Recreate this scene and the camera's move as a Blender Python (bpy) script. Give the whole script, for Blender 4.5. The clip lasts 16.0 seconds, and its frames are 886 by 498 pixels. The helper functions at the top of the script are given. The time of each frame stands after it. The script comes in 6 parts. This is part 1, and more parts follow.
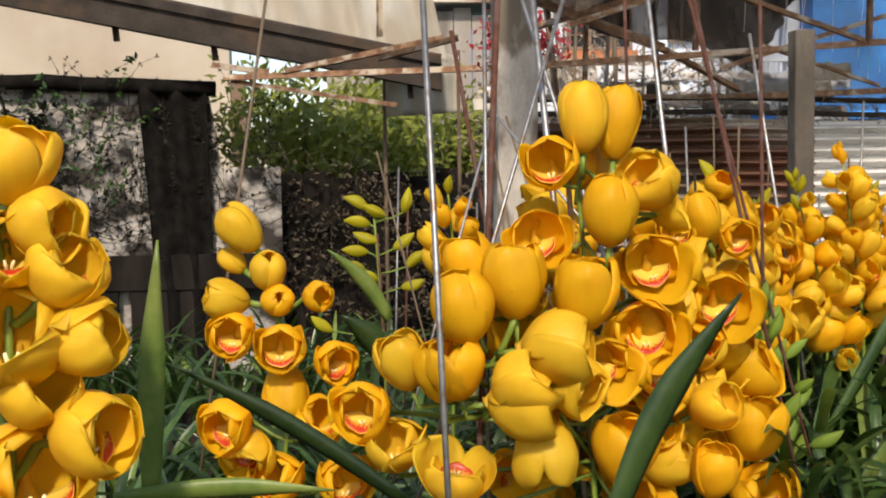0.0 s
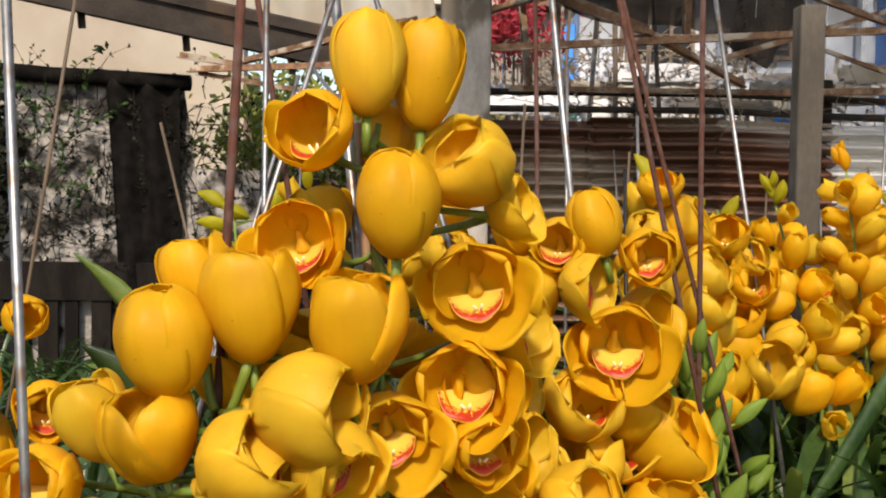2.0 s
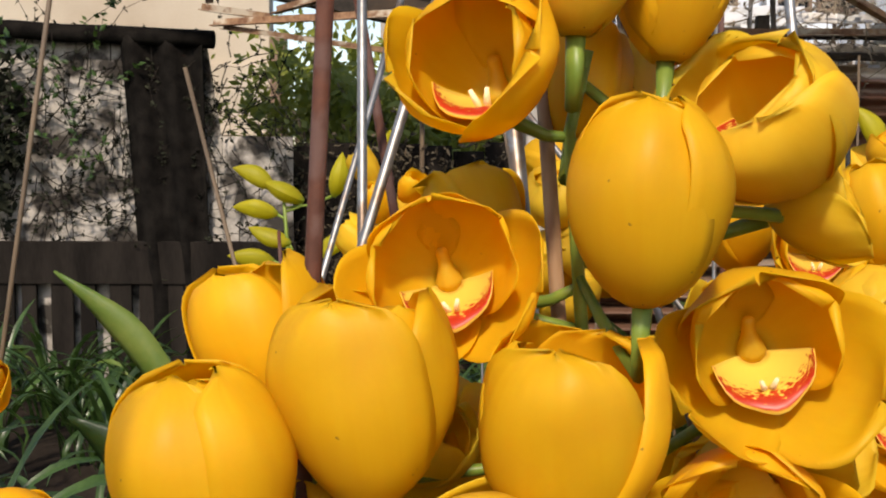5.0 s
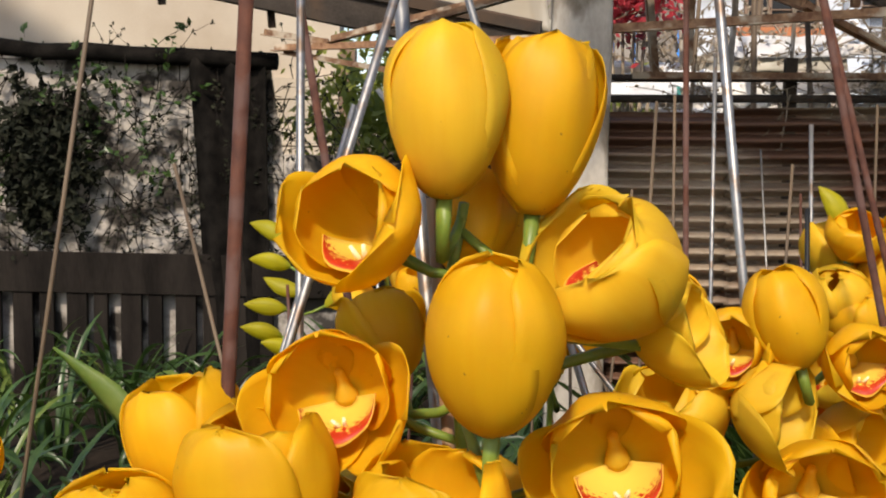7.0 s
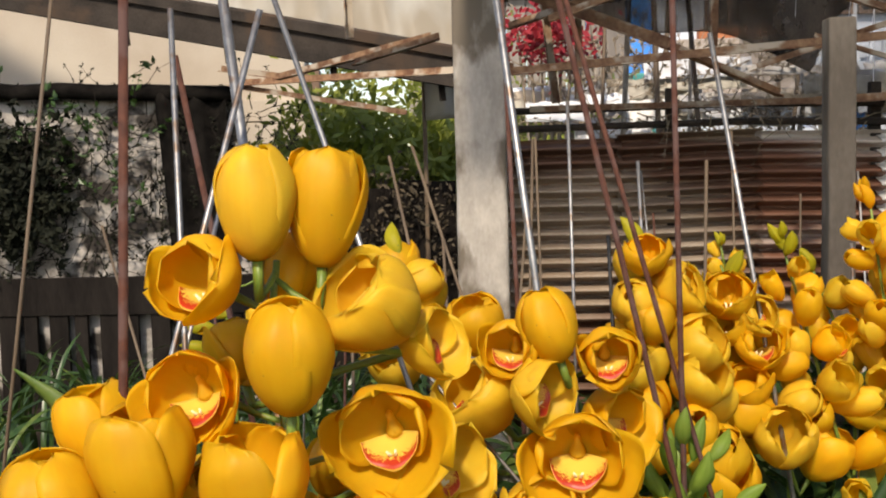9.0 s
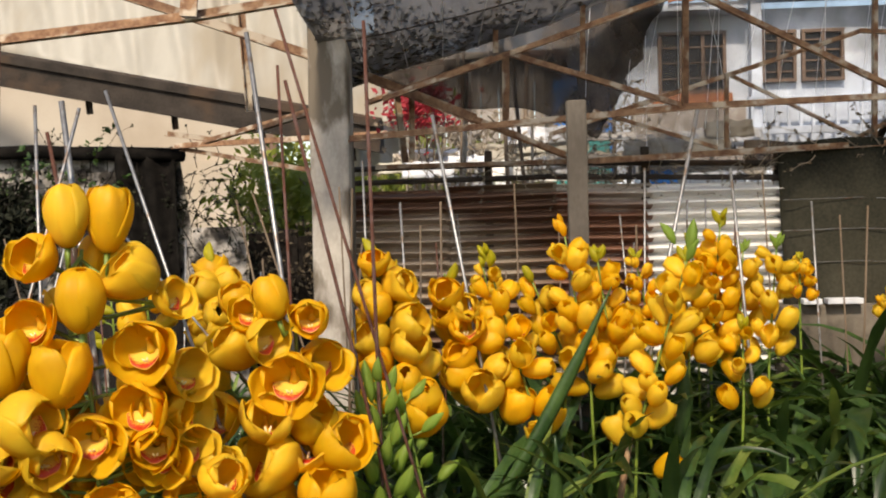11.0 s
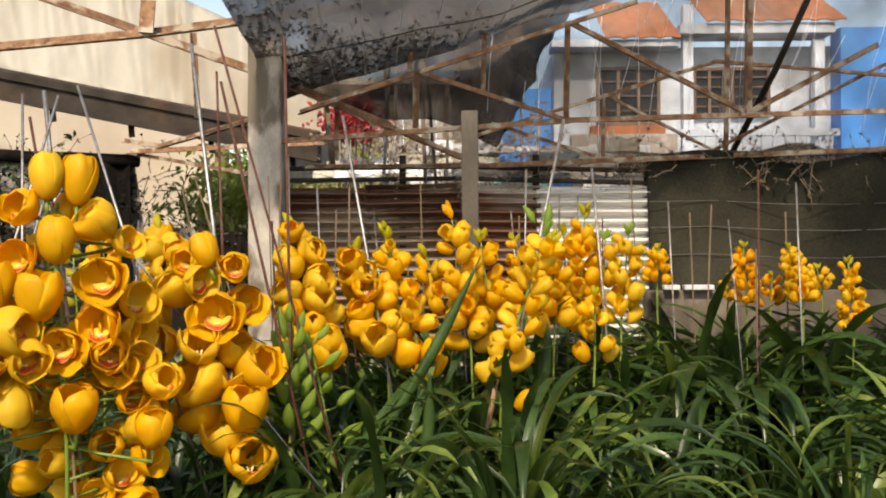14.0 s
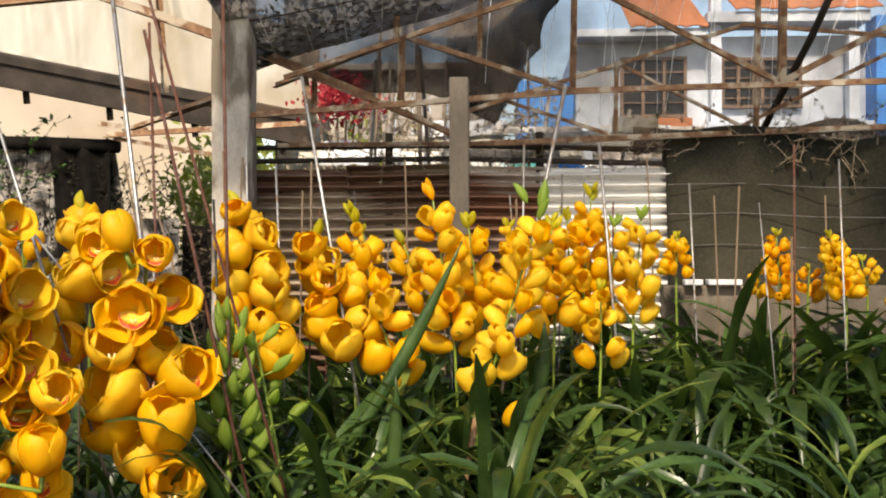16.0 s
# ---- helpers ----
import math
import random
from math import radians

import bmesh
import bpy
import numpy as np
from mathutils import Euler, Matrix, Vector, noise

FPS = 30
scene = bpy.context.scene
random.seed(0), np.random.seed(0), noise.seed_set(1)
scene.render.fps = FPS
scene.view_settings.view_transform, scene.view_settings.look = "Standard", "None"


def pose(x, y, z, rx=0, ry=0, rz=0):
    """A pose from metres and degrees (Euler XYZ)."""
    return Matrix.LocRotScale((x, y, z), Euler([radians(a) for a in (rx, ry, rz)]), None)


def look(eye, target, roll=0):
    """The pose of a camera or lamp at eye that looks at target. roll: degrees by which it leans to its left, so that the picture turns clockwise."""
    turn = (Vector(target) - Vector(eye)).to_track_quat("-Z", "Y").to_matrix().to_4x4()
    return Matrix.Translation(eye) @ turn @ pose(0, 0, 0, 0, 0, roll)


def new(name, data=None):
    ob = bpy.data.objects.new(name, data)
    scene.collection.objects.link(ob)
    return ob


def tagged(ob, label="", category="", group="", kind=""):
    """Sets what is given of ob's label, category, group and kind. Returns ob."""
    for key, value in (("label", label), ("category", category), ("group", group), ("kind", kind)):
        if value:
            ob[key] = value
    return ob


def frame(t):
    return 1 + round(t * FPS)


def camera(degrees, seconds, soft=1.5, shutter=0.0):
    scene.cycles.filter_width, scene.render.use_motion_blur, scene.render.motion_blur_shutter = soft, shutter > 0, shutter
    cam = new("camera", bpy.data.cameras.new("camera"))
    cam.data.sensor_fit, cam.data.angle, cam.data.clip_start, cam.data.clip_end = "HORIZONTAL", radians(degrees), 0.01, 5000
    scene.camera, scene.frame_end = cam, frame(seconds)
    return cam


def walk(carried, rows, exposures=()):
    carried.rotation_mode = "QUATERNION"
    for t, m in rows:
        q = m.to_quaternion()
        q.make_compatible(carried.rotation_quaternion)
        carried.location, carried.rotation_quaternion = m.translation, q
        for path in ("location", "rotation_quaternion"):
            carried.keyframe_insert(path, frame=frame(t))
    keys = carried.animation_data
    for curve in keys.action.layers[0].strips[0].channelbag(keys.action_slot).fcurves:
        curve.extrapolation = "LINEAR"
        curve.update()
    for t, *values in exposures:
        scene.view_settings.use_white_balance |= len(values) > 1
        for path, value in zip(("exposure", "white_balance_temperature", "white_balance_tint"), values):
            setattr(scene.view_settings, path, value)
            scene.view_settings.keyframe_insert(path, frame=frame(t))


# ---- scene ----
cam = camera(46.0, 16.0, soft=2.0)


def eye(t, x, y, z, yaw, pitch, roll):
    return t, Matrix.Translation((x, y, z)) @ pose(0, 0, 0, 90 + pitch, 0, yaw) @ pose(0, 0, 0, 0, 0, roll)


walk(cam, [
    eye(0.0, -0.426, -0.556, 1.218, -5.52, -3.70, -0.81),
    eye(0.5, -0.302, -0.421, 1.231, -4.80, -3.21, -0.14),
    eye(1.0, -0.100, -0.239, 1.288, -3.24, -4.15, -0.51),
    eye(1.5, 0.088, -0.068, 1.220, -2.14, -3.30, 0.71),
    eye(2.0, 0.125, 0.101, 1.160, -1.48, -2.59, 0.93),
    eye(2.5, 0.060, 0.272, 1.111, -1.89, -1.93, 0.43),
    eye(3.0, 0.006, 0.379, 1.101, -0.58, -2.10, 0.43),
    eye(5.5, -0.041, 0.785, 1.208, -0.13, -4.83, 0.01),
    eye(6.0, -0.000, 0.754, 1.230, 1.59, -3.43, 0.69),
    eye(6.5, 0.058, 0.688, 1.252, 3.20, -2.31, 0.46),
    eye(7.0, 0.119, 0.646, 1.301, 4.19, -4.77, 0.76),
    eye(7.5, 0.167, 0.522, 1.340, 3.93, -5.36, 0.74),
    eye(8.0, 0.248, 0.438, 1.393, 4.37, -6.00, 0.27),
    eye(8.5, 0.300, 0.420, 1.402, 3.81, -5.87, -0.34),
    eye(9.0, 0.371, 0.229, 1.382, 3.74, -4.56, -1.50),
    eye(9.5, 0.490, 0.158, 1.384, 4.21, -4.67, -0.96),
    eye(10.0, 0.666, -0.101, 1.353, 4.41, -3.28, -1.91),
    eye(12.5, 1.361, -1.364, 1.209, 3.00, -0.33, -0.32),
    eye(13.0, 1.343, -1.397, 1.154, 2.25, 0.28, -0.85),
    eye(13.5, 1.324, -1.461, 1.136, 1.83, 0.37, -0.79),
    eye(14.0, 1.291, -1.506, 1.104, 1.52, 0.40, -0.22),
    eye(14.5, 1.245, -1.325, 1.073, 0.82, -0.82, 0.90),
    eye(15.0, 1.310, -1.308, 1.080, 1.38, -1.56, 0.57),
    eye(15.5, 1.358, -1.159, 1.093, 1.84, -0.23, -0.43),
    eye(16.0, 1.439, -0.881, 1.062, 3.00, 0.37, -0.09),
], exposures=[(0.0, 0.45, 7300, 14), (10.0, 0.45, 7300, 14), (12.5, 0.68, 7900, 13), (14.0, 0.68, 7900, 13), (15.0, 0.86, 7900, 13), (16.0, 0.88, 7900, 13)])

# ---- light ----
world = bpy.data.worlds.new("sky")
scene.world = world
world.use_nodes = True
wn = world.node_tree
sky = wn.nodes.new("ShaderNodeTexSky")
sky.sky_type, sky.sun_disc = "NISHITA", False
SUN_EL, SUN_AZ = radians(43), radians(188)
sky.sun_elevation, sky.sun_rotation = SUN_EL, SUN_AZ
wn.links.new(sky.outputs[0], wn.nodes["Background"].inputs[0])
wn.nodes["Background"].inputs[1].default_value = 0.15
sun_data = bpy.data.lights.new("sun", "SUN")
sun_data.energy, sun_data.angle, sun_data.color = 3.0, radians(4), (1.0, 0.94, 0.84)
sun = new("sun", sun_data)
sun_from = Vector((math.sin(SUN_AZ) * math.cos(SUN_EL), math.cos(SUN_AZ) * math.cos(SUN_EL), math.sin(SUN_EL)))
sun.matrix_world = look(sun_from * 20, (0, 0, 0))


# ---- materials ----
def node_mat(name):
    m = bpy.data.materials.new(name)
    m.use_nodes = True
    return m, m.node_tree, m.node_tree.nodes["Principled BSDF"]


def mat(name, c1, c2, scale=12.0, rough=0.6, metal=0.0, bump=0.25, fine=90.0, wear=None, amount=0.5, vary=0.12, stretch=(1, 1, 1), spec=0.4):
    """Two colours mixed by noise at two scales, a fine bump, worn patches, and a small shift from object to object."""
    m, nt, bsdf = node_mat(name)
    N, L = nt.nodes.new, nt.links.new
    co = N("ShaderNodeTexCoord")
    mp = N("ShaderNodeMapping")
    mp.inputs["Scale"].default_value = stretch
    L(co.outputs["Object"], mp.inputs[0])
    n1, n2 = N("ShaderNodeTexNoise"), N("ShaderNodeTexNoise")
    for n, s in ((n1, scale), (n2, fine)):
        n.inputs["Scale"].default_value, n.inputs["Detail"].default_value = s, 5
        L(mp.outputs[0], n.inputs[0])
    add = N("ShaderNodeMath")
    add.operation = "MULTIPLY_ADD"
    L(n2.outputs[0], add.inputs[0])
    add.inputs[1].default_value = 0.45
    L(n1.outputs[0], add.inputs[2])
    ramp = N("ShaderNodeMapRange")
    ramp.inputs[1].default_value, ramp.inputs[2].default_value = 0.55, 0.95
    L(add.outputs[0], ramp.inputs[0])
    mix = N("ShaderNodeMix")
    mix.data_type = "RGBA"
    mix.inputs[6].default_value, mix.inputs[7].default_value = (*c1, 1), (*c2, 1)
    L(ramp.outputs[0], mix.inputs[0])
    out = mix.outputs[2]
    if wear:
        n3 = N("ShaderNodeTexNoise")
        n3.inputs["Scale"].default_value, n3.inputs["Detail"].default_value = scale * 0.45, 7
        L(mp.outputs[0], n3.inputs[0])
        r3 = N("ShaderNodeMapRange")
        r3.inputs[1].default_value, r3.inputs[2].default_value = 0.62 - amount * 0.25, 0.7 - amount * 0.22
        L(n3.outputs[0], r3.inputs[0])
        m3 = N("ShaderNodeMix")
        m3.data_type = "RGBA"
        m3.inputs[7].default_value = (*wear, 1)
        L(r3.outputs[0], m3.inputs[0])
        L(out, m3.inputs[6])
        out = m3.outputs[2]
    info, hsv = N("ShaderNodeObjectInfo"), N("ShaderNodeHueSaturation")
    rr = N("ShaderNodeMapRange")
    rr.inputs[3].default_value, rr.inputs[4].default_value = 1 - vary, 1 + vary
    L(info.outputs["Random"], rr.inputs[0])
    L(rr.outputs[0], hsv.inputs["Value"])
    L(out, hsv.inputs["Color"])
    L(hsv.outputs[0], bsdf.inputs["Base Color"])
    bsdf.inputs["Roughness"].default_value, bsdf.inputs["Metallic"].default_value = rough, metal
    bsdf.inputs["Specular IOR Level"].default_value = spec
    bp = N("ShaderNodeBump")
    bp.inputs["Strength"].default_value, bp.inputs["Distance"].default_value = bump, 0.004
    L(add.outputs[0], bp.inputs["Height"])
    L(bp.outputs[0], bsdf.inputs["Normal"])
    return m


def thin(m, color, share):
    """Lets light through a thin surface."""
    nt = m.node_tree
    bsdf = nt.nodes["Principled BSDF"]
    tr, mx = nt.nodes.new("ShaderNodeBsdfTranslucent"), nt.nodes.new("ShaderNodeMixShader")
    tr.inputs[0].default_value = (*color, 1)
    mx.inputs[0].default_value = share
    nt.links.new(bsdf.outputs[0], mx.inputs[1])
    nt.links.new(tr.outputs[0], mx.inputs[2])
    nt.links.new(mx.outputs[0], nt.nodes["Material Output"].inputs[0])
    return m


def meshwork(m, cover):
    """Woven net: part of it is open."""
    nt = m.node_tree
    N, L = nt.nodes.new, nt.links.new
    surf = nt.nodes["Material Output"].inputs[0].links[0].from_socket
    tr, mx = N("ShaderNodeBsdfTransparent"), N("ShaderNodeMixShader")
    co, no, mr = N("ShaderNodeTexCoord"), N("ShaderNodeTexNoise"), N("ShaderNodeMapRange")
    no.inputs["Scale"].default_value, no.inputs["Detail"].default_value = 2.5, 6
    mr.inputs[1].default_value, mr.inputs[2].default_value = 0.3, 0.7
    mr.inputs[3].default_value, mr.inputs[4].default_value = cover - 0.18, cover + 0.18
    L(co.outputs["Object"], no.inputs[0])
    L(no.outputs[0], mr.inputs[0])
    L(mr.outputs[0], mx.inputs[0])
    L(tr.outputs[0], mx.inputs[1])
    L(surf, mx.inputs[2])
    L(mx.outputs[0], nt.nodes["Material Output"].inputs[0])
    return m


def petal_mat(name, base, deep, tip):
    """Petal with fine veins along its length, greener at the foot."""
    m, nt, bsdf = node_mat(name)
    N, L = nt.nodes.new, nt.links.new
    uv, sep = N("ShaderNodeUVMap"), N("ShaderNodeSeparateXYZ")
    L(uv.outputs[0], sep.inputs[0])
    co = N("ShaderNodeTexCoord")
    n1 = N("ShaderNodeTexNoise")
    n1.inputs["Scale"].default_value, n1.inputs["Detail"].default_value = 38, 4
    L(co.outputs["Object"], n1.inputs[0])
    mp, n2 = N("ShaderNodeMapping"), N("ShaderNodeTexNoise")
    mp.inputs["Scale"].default_value = (14, 1.6, 1)
    n2.inputs["Scale"].default_value, n2.inputs["Detail"].default_value = 1.0, 3
    L(uv.outputs[0], mp.inputs[0])
    L(mp.outputs[0], n2.inputs[0])
    mix = N("ShaderNodeMix")
    mix.data_type = "RGBA"
    mix.inputs[6].default_value, mix.inputs[7].default_value = (*base, 1), (*deep, 1)
    mr = N("ShaderNodeMapRange")
    mr.inputs[1].default_value, mr.inputs[2].default_value = 0.35, 0.75
    L(n2.outputs[0], mr.inputs[0])
    L(mr.outputs[0], mix.inputs[0])
    foot = N("ShaderNodeMapRange")
    foot.inputs[1].default_value, foot.inputs[2].default_value = 0.12, 0.0
    L(sep.outputs[1], foot.inputs[0])
    m2 = N("ShaderNodeMix")
    m2.data_type = "RGBA"
    m2.inputs[7].default_value = (*tip, 1)
    L(mix.outputs[2], m2.inputs[6])
    L(foot.outputs[0], m2.inputs[0])
    info, hsv, rr = N("ShaderNodeObjectInfo"), N("ShaderNodeHueSaturation"), N("ShaderNodeMapRange")
    rr.inputs[3].default_value, rr.inputs[4].default_value = 0.9, 1.06
    L(info.outputs["Random"], rr.inputs[0])
    L(rr.outputs[0], hsv.inputs["Value"])
    # broad soft mottling, and a few tiny brown flecks
    n3, r3, m3 = N("ShaderNodeTexNoise"), N("ShaderNodeMapRange"), N("ShaderNodeMix")
    n3.inputs["Scale"].default_value, n3.inputs["Detail"].default_value = 2.6, 3
    r3.inputs[1].default_value, r3.inputs[2].default_value, r3.inputs[4].default_value = 0.45, 0.75, 0.75
    m3.data_type = "RGBA"
    m3.inputs[7].default_value = (base[0] * 0.93, base[1] * 0.84, base[2], 1)
    L(co.outputs["Object"], n3.inputs[0])
    L(n3.outputs[0], r3.inputs[0])
    L(r3.outputs[0], m3.inputs[0])
    L(m2.outputs[2], m3.inputs[6])
    n4, r4, m4 = N("ShaderNodeTexNoise"), N("ShaderNodeMapRange"), N("ShaderNodeMix")
    n4.inputs["Scale"].default_value, n4.inputs["Detail"].default_value = 17, 1
    r4.inputs[1].default_value, r4.inputs[2].default_value, r4.inputs[4].default_value = 0.79, 0.82, 0.7
    m4.data_type = "RGBA"
    m4.inputs[7].default_value = (0.40, 0.20, 0.03, 1)
    L(co.outputs["Object"], n4.inputs[0])
    L(n4.outputs[0], r4.inputs[0])
    L(r4.outputs[0], m4.inputs[0])
    L(m3.outputs[2], m4.inputs[6])
    L(m4.outputs[2], hsv.inputs["Color"])
    L(hsv.outputs[0], bsdf.inputs["Base Color"])
    bsdf.inputs["Roughness"].default_value = 0.48
    bsdf.inputs["Specular IOR Level"].default_value = 0.35
    bp = N("ShaderNodeBump")
    bp.inputs["Strength"].default_value, bp.inputs["Distance"].default_value = 0.07, 0.002
    ad = N("ShaderNodeMath")
    L(n2.outputs[0], ad.inputs[0])
    L(n1.outputs[0], ad.inputs[1])
    L(ad.outputs[0], bp.inputs["Height"])
    L(bp.outputs[0], bsdf.inputs["Normal"])
    tr, mx = N("ShaderNodeBsdfTranslucent"), N("ShaderNodeMixShader")
    L(hsv.outputs[0], tr.inputs[0])
    mx.inputs[0].default_value = 0.56
    L(bsdf.outputs[0], mx.inputs[1])
    L(tr.outputs[0], mx.inputs[2])
    L(mx.outputs[0], nt.nodes["Material Output"].inputs[0])
    return m


def lip_mat(name):
    """Lip: cream inside, with a red speckled band along its rim."""
    m, nt, bsdf = node_mat(name)
    N, L = nt.nodes.new, nt.links.new
    uv, sep = N("ShaderNodeUVMap"), N("ShaderNodeSeparateXYZ")
    L(uv.outputs[0], sep.inputs[0])
    no = N("ShaderNodeTexNoise")
    no.inputs["Scale"].default_value, no.inputs["Detail"].default_value = 22, 5
    L(uv.outputs[0], no.inputs[0])
    # distance to the rim: the end and, weaker, the sides
    side = N("ShaderNodeMath")
    side.operation = "MULTIPLY_ADD"
    ab = N("ShaderNodeMath")
    ab.operation = "SUBTRACT"
    L(sep.outputs[0], ab.inputs[0])
    ab.inputs[1].default_value = 0.5
    sq = N("ShaderNodeMath")
    sq.operation = "MULTIPLY"
    L(ab.outputs[0], sq.inputs[0])
    L(ab.outputs[0], sq.inputs[1])
    L(sq.outputs[0], side.inputs[0])
    side.inputs[1].default_value = -0.55
    L(sep.outputs[1], side.inputs[2])
    nz = N("ShaderNodeMath")
    nz.operation = "MULTIPLY_ADD"
    L(no.outputs[0], nz.inputs[0])
    nz.inputs[1].default_value = 1.25
    L(side.outputs[0], nz.inputs[2])
    r = N("ShaderNodeMapRange")
    r.inputs[1].default_value, r.inputs[2].default_value = 1.19, 1.29
    L(nz.outputs[0], r.inputs[0])
    mix = N("ShaderNodeMix")
    mix.data_type = "RGBA"
    mix.inputs[6].default_value, mix.inputs[7].default_value = (0.93, 0.66, 0.10, 1), (0.52, 0.035, 0.010, 1)
    L(r.outputs[0], mix.inputs[0])
    # pale hem along the very rim
    hem, mh = N("ShaderNodeMapRange"), N("ShaderNodeMix")
    hem.inputs[1].default_value, hem.inputs[2].default_value = 0.93, 0.97
    mh.data_type = "RGBA"
    mh.inputs[7].default_value = (0.94, 0.60, 0.08, 1)
    L(sep.outputs[1], hem.inputs[0])
    L(hem.outputs[0], mh.inputs[0])
    L(mix.outputs[2], mh.inputs[6])
    L(mh.outputs[2], bsdf.inputs["Base Color"])
    bsdf.inputs["Roughness"].default_value = 0.4
    return m


PETAL = petal_mat("petal_yellow", (0.95, 0.635, 0.026), (0.93, 0.595, 0.020), (0.80, 0.60, 0.045))
PETAL_PALE = petal_mat("petal_lemon", (0.95, 0.705, 0.055), (0.93, 0.66, 0.042), (0.76, 0.62, 0.055))
PETAL_ORANGE = petal_mat("petal_orange", (0.95, 0.575, 0.022), (0.92, 0.525, 0.018), (0.6, 0.4, 0.03))
BUD = petal_mat("bud_yellow_green", (0.62, 0.56, 0.03), (0.50, 0.46, 0.03), (0.30, 0.40, 0.05))
GREEN_BUD = petal_mat("bud_green", (0.32, 0.46, 0.08), (0.24, 0.37, 0.05), (0.15, 0.27, 0.035))
LIP = thin(lip_mat("lip_red_rim"), (0.80, 0.34, 0.03), 0.22)
COLUMN = thin(mat("column_yellow", (0.95, 0.60, 0.035), (0.95, 0.66, 0.07), 60, 0.5, bump=0.05), (0.95, 0.60, 0.04), 0.55)
ANTHER = mat("crest_cream", (0.93, 0.80, 0.42), (0.93, 0.84, 0.52), 60, 0.4, bump=0.05)
STEM = thin(mat("stem_green", (0.20, 0.27, 0.04), (0.12, 0.19, 0.03), 30, 0.4, bump=0.1), (0.3, 0.4, 0.05), 0.08)
STEM_BROWN = mat("stem_sheath", (0.22, 0.12, 0.06), (0.34, 0.22, 0.12), 40, 0.7, bump=0.3, stretch=(1, 1, 0.2))
LEAF = thin(mat("leaf_green", (0.015, 0.037, 0.010), (0.052, 0.096, 0.023), 7, 0.32, bump=0.12, vary=0.45, stretch=(1, 1, 1)), (0.12, 0.24, 0.03), 0.14)
LEAF_PALE = thin(mat("leaf_light", (0.07, 0.13, 0.022), (0.19, 0.23, 0.055), 9, 0.4, bump=0.12, vary=0.2), (0.3, 0.42, 0.06), 0.2)
SHRUB = thin(mat("shrub_leaf", (0.13, 0.165, 0.022), (0.30, 0.32, 0.06), 3, 0.5, bump=0.1, vary=0.2), (0.28, 0.34, 0.05), 0.25)
DRY = mat("dry_brush", (0.19, 0.15, 0.105), (0.34, 0.285, 0.215), 6, 0.8)
BLOSSOM = thin(mat("blossom_red", (0.30, 0.020, 0.028), (0.44, 0.05, 0.06), 8, 0.5), (0.6, 0.05, 0.08), 0.25)
SOIL = mat("soil", (0.014, 0.010, 0.008), (0.036, 0.027, 0.020), 3, 0.95, bump=0.8, fine=40, spec=0.1)
STEEL = mat("steel_wire", (0.33, 0.33, 0.325), (0.22, 0.215, 0.21), 60, 0.45, metal=0.85, bump=0.1, wear=(0.22, 0.16, 0.12), amount=0.3)
RUST = mat("rusty_rod", (0.060, 0.020, 0.012), (0.11, 0.038, 0.021), 50, 0.8, metal=0.0, bump=0.4, wear=(0.10, 0.05, 0.04), amount=0.5)
BAMBOO = mat("cane", (0.15, 0.105, 0.065), (0.09, 0.062, 0.04), 30, 0.6, stretch=(1, 1, 0.15))
IRON = mat("rusted_iron", (0.14, 0.065, 0.035), (0.34, 0.205, 0.115), 20, 0.8, metal=0.1, bump=0.6, fine=70, wear=(0.46, 0.39, 0.30), amount=0.42, vary=0.25)
IRON_DARK = mat("dark_steel", (0.028, 0.023, 0.019), (0.065, 0.052, 0.042), 6, 0.75, metal=0.1, bump=0.3, wear=(0.075, 0.05, 0.034), amount=0.3, spec=0.15)
CONCRETE = mat("concrete", (0.36, 0.325, 0.28), (0.53, 0.485, 0.42), 17, 0.9, bump=0.7, wear=(0.17, 0.14, 0.105), amount=0.6, stretch=(1, 1, 0.5))
CORR = mat("corrugated_iron", (0.62, 0.57, 0.51), (0.42, 0.36, 0.30), 2.5, 0.55, metal=0.1, bump=0.2, wear=(0.19, 0.085, 0.05), amount=0.55, stretch=(0.5, 1, 1.6))
CORR_RUST = mat("rusted_sheet", (0.24, 0.175, 0.12), (0.40, 0.325, 0.25), 2.5, 0.6, metal=0.1, bump=0.2, wear=(0.13, 0.065, 0.04), amount=0.55, stretch=(0.5, 1, 1.6))
# near-white copy of the metal: the fence's sunlit patch is put into the colour
CORR_SUNLIT = mat("sun_bright_sheet", (0.84, 0.83, 0.80), (0.72, 0.70, 0.66), 3, 0.5, metal=0.05, bump=0.15, wear=(0.36, 0.32, 0.28), amount=0.25)
CREAM = thin(mat("cream_sheeting", (0.57, 0.54, 0.46), (0.45, 0.42, 0.35), 2.4, 0.45, bump=0.3, fine=12, wear=(0.40, 0.34, 0.25), amount=0.5, stretch=(1.6, 1, 0.3)), (0.72, 0.67, 0.56), 0.25)
TAN = mat("tan_wall", (0.52, 0.44, 0.345), (0.60, 0.53, 0.43), 2, 0.85, bump=0.2, wear=(0.48, 0.40, 0.31), amount=0.25)
NETGREY = mat("grey_cloth", (0.25, 0.23, 0.205), (0.46, 0.425, 0.385), 9, 0.95, bump=0.5, spec=0.1, wear=(0.045, 0.04, 0.035), amount=0.6)
BLACKNET = mat("black_netting", (0.005, 0.0045, 0.004), (0.016, 0.014, 0.012), 14, 0.95, bump=0.6, spec=0.05)
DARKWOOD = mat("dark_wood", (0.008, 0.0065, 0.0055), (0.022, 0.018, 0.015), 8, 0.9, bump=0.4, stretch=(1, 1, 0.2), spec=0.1)
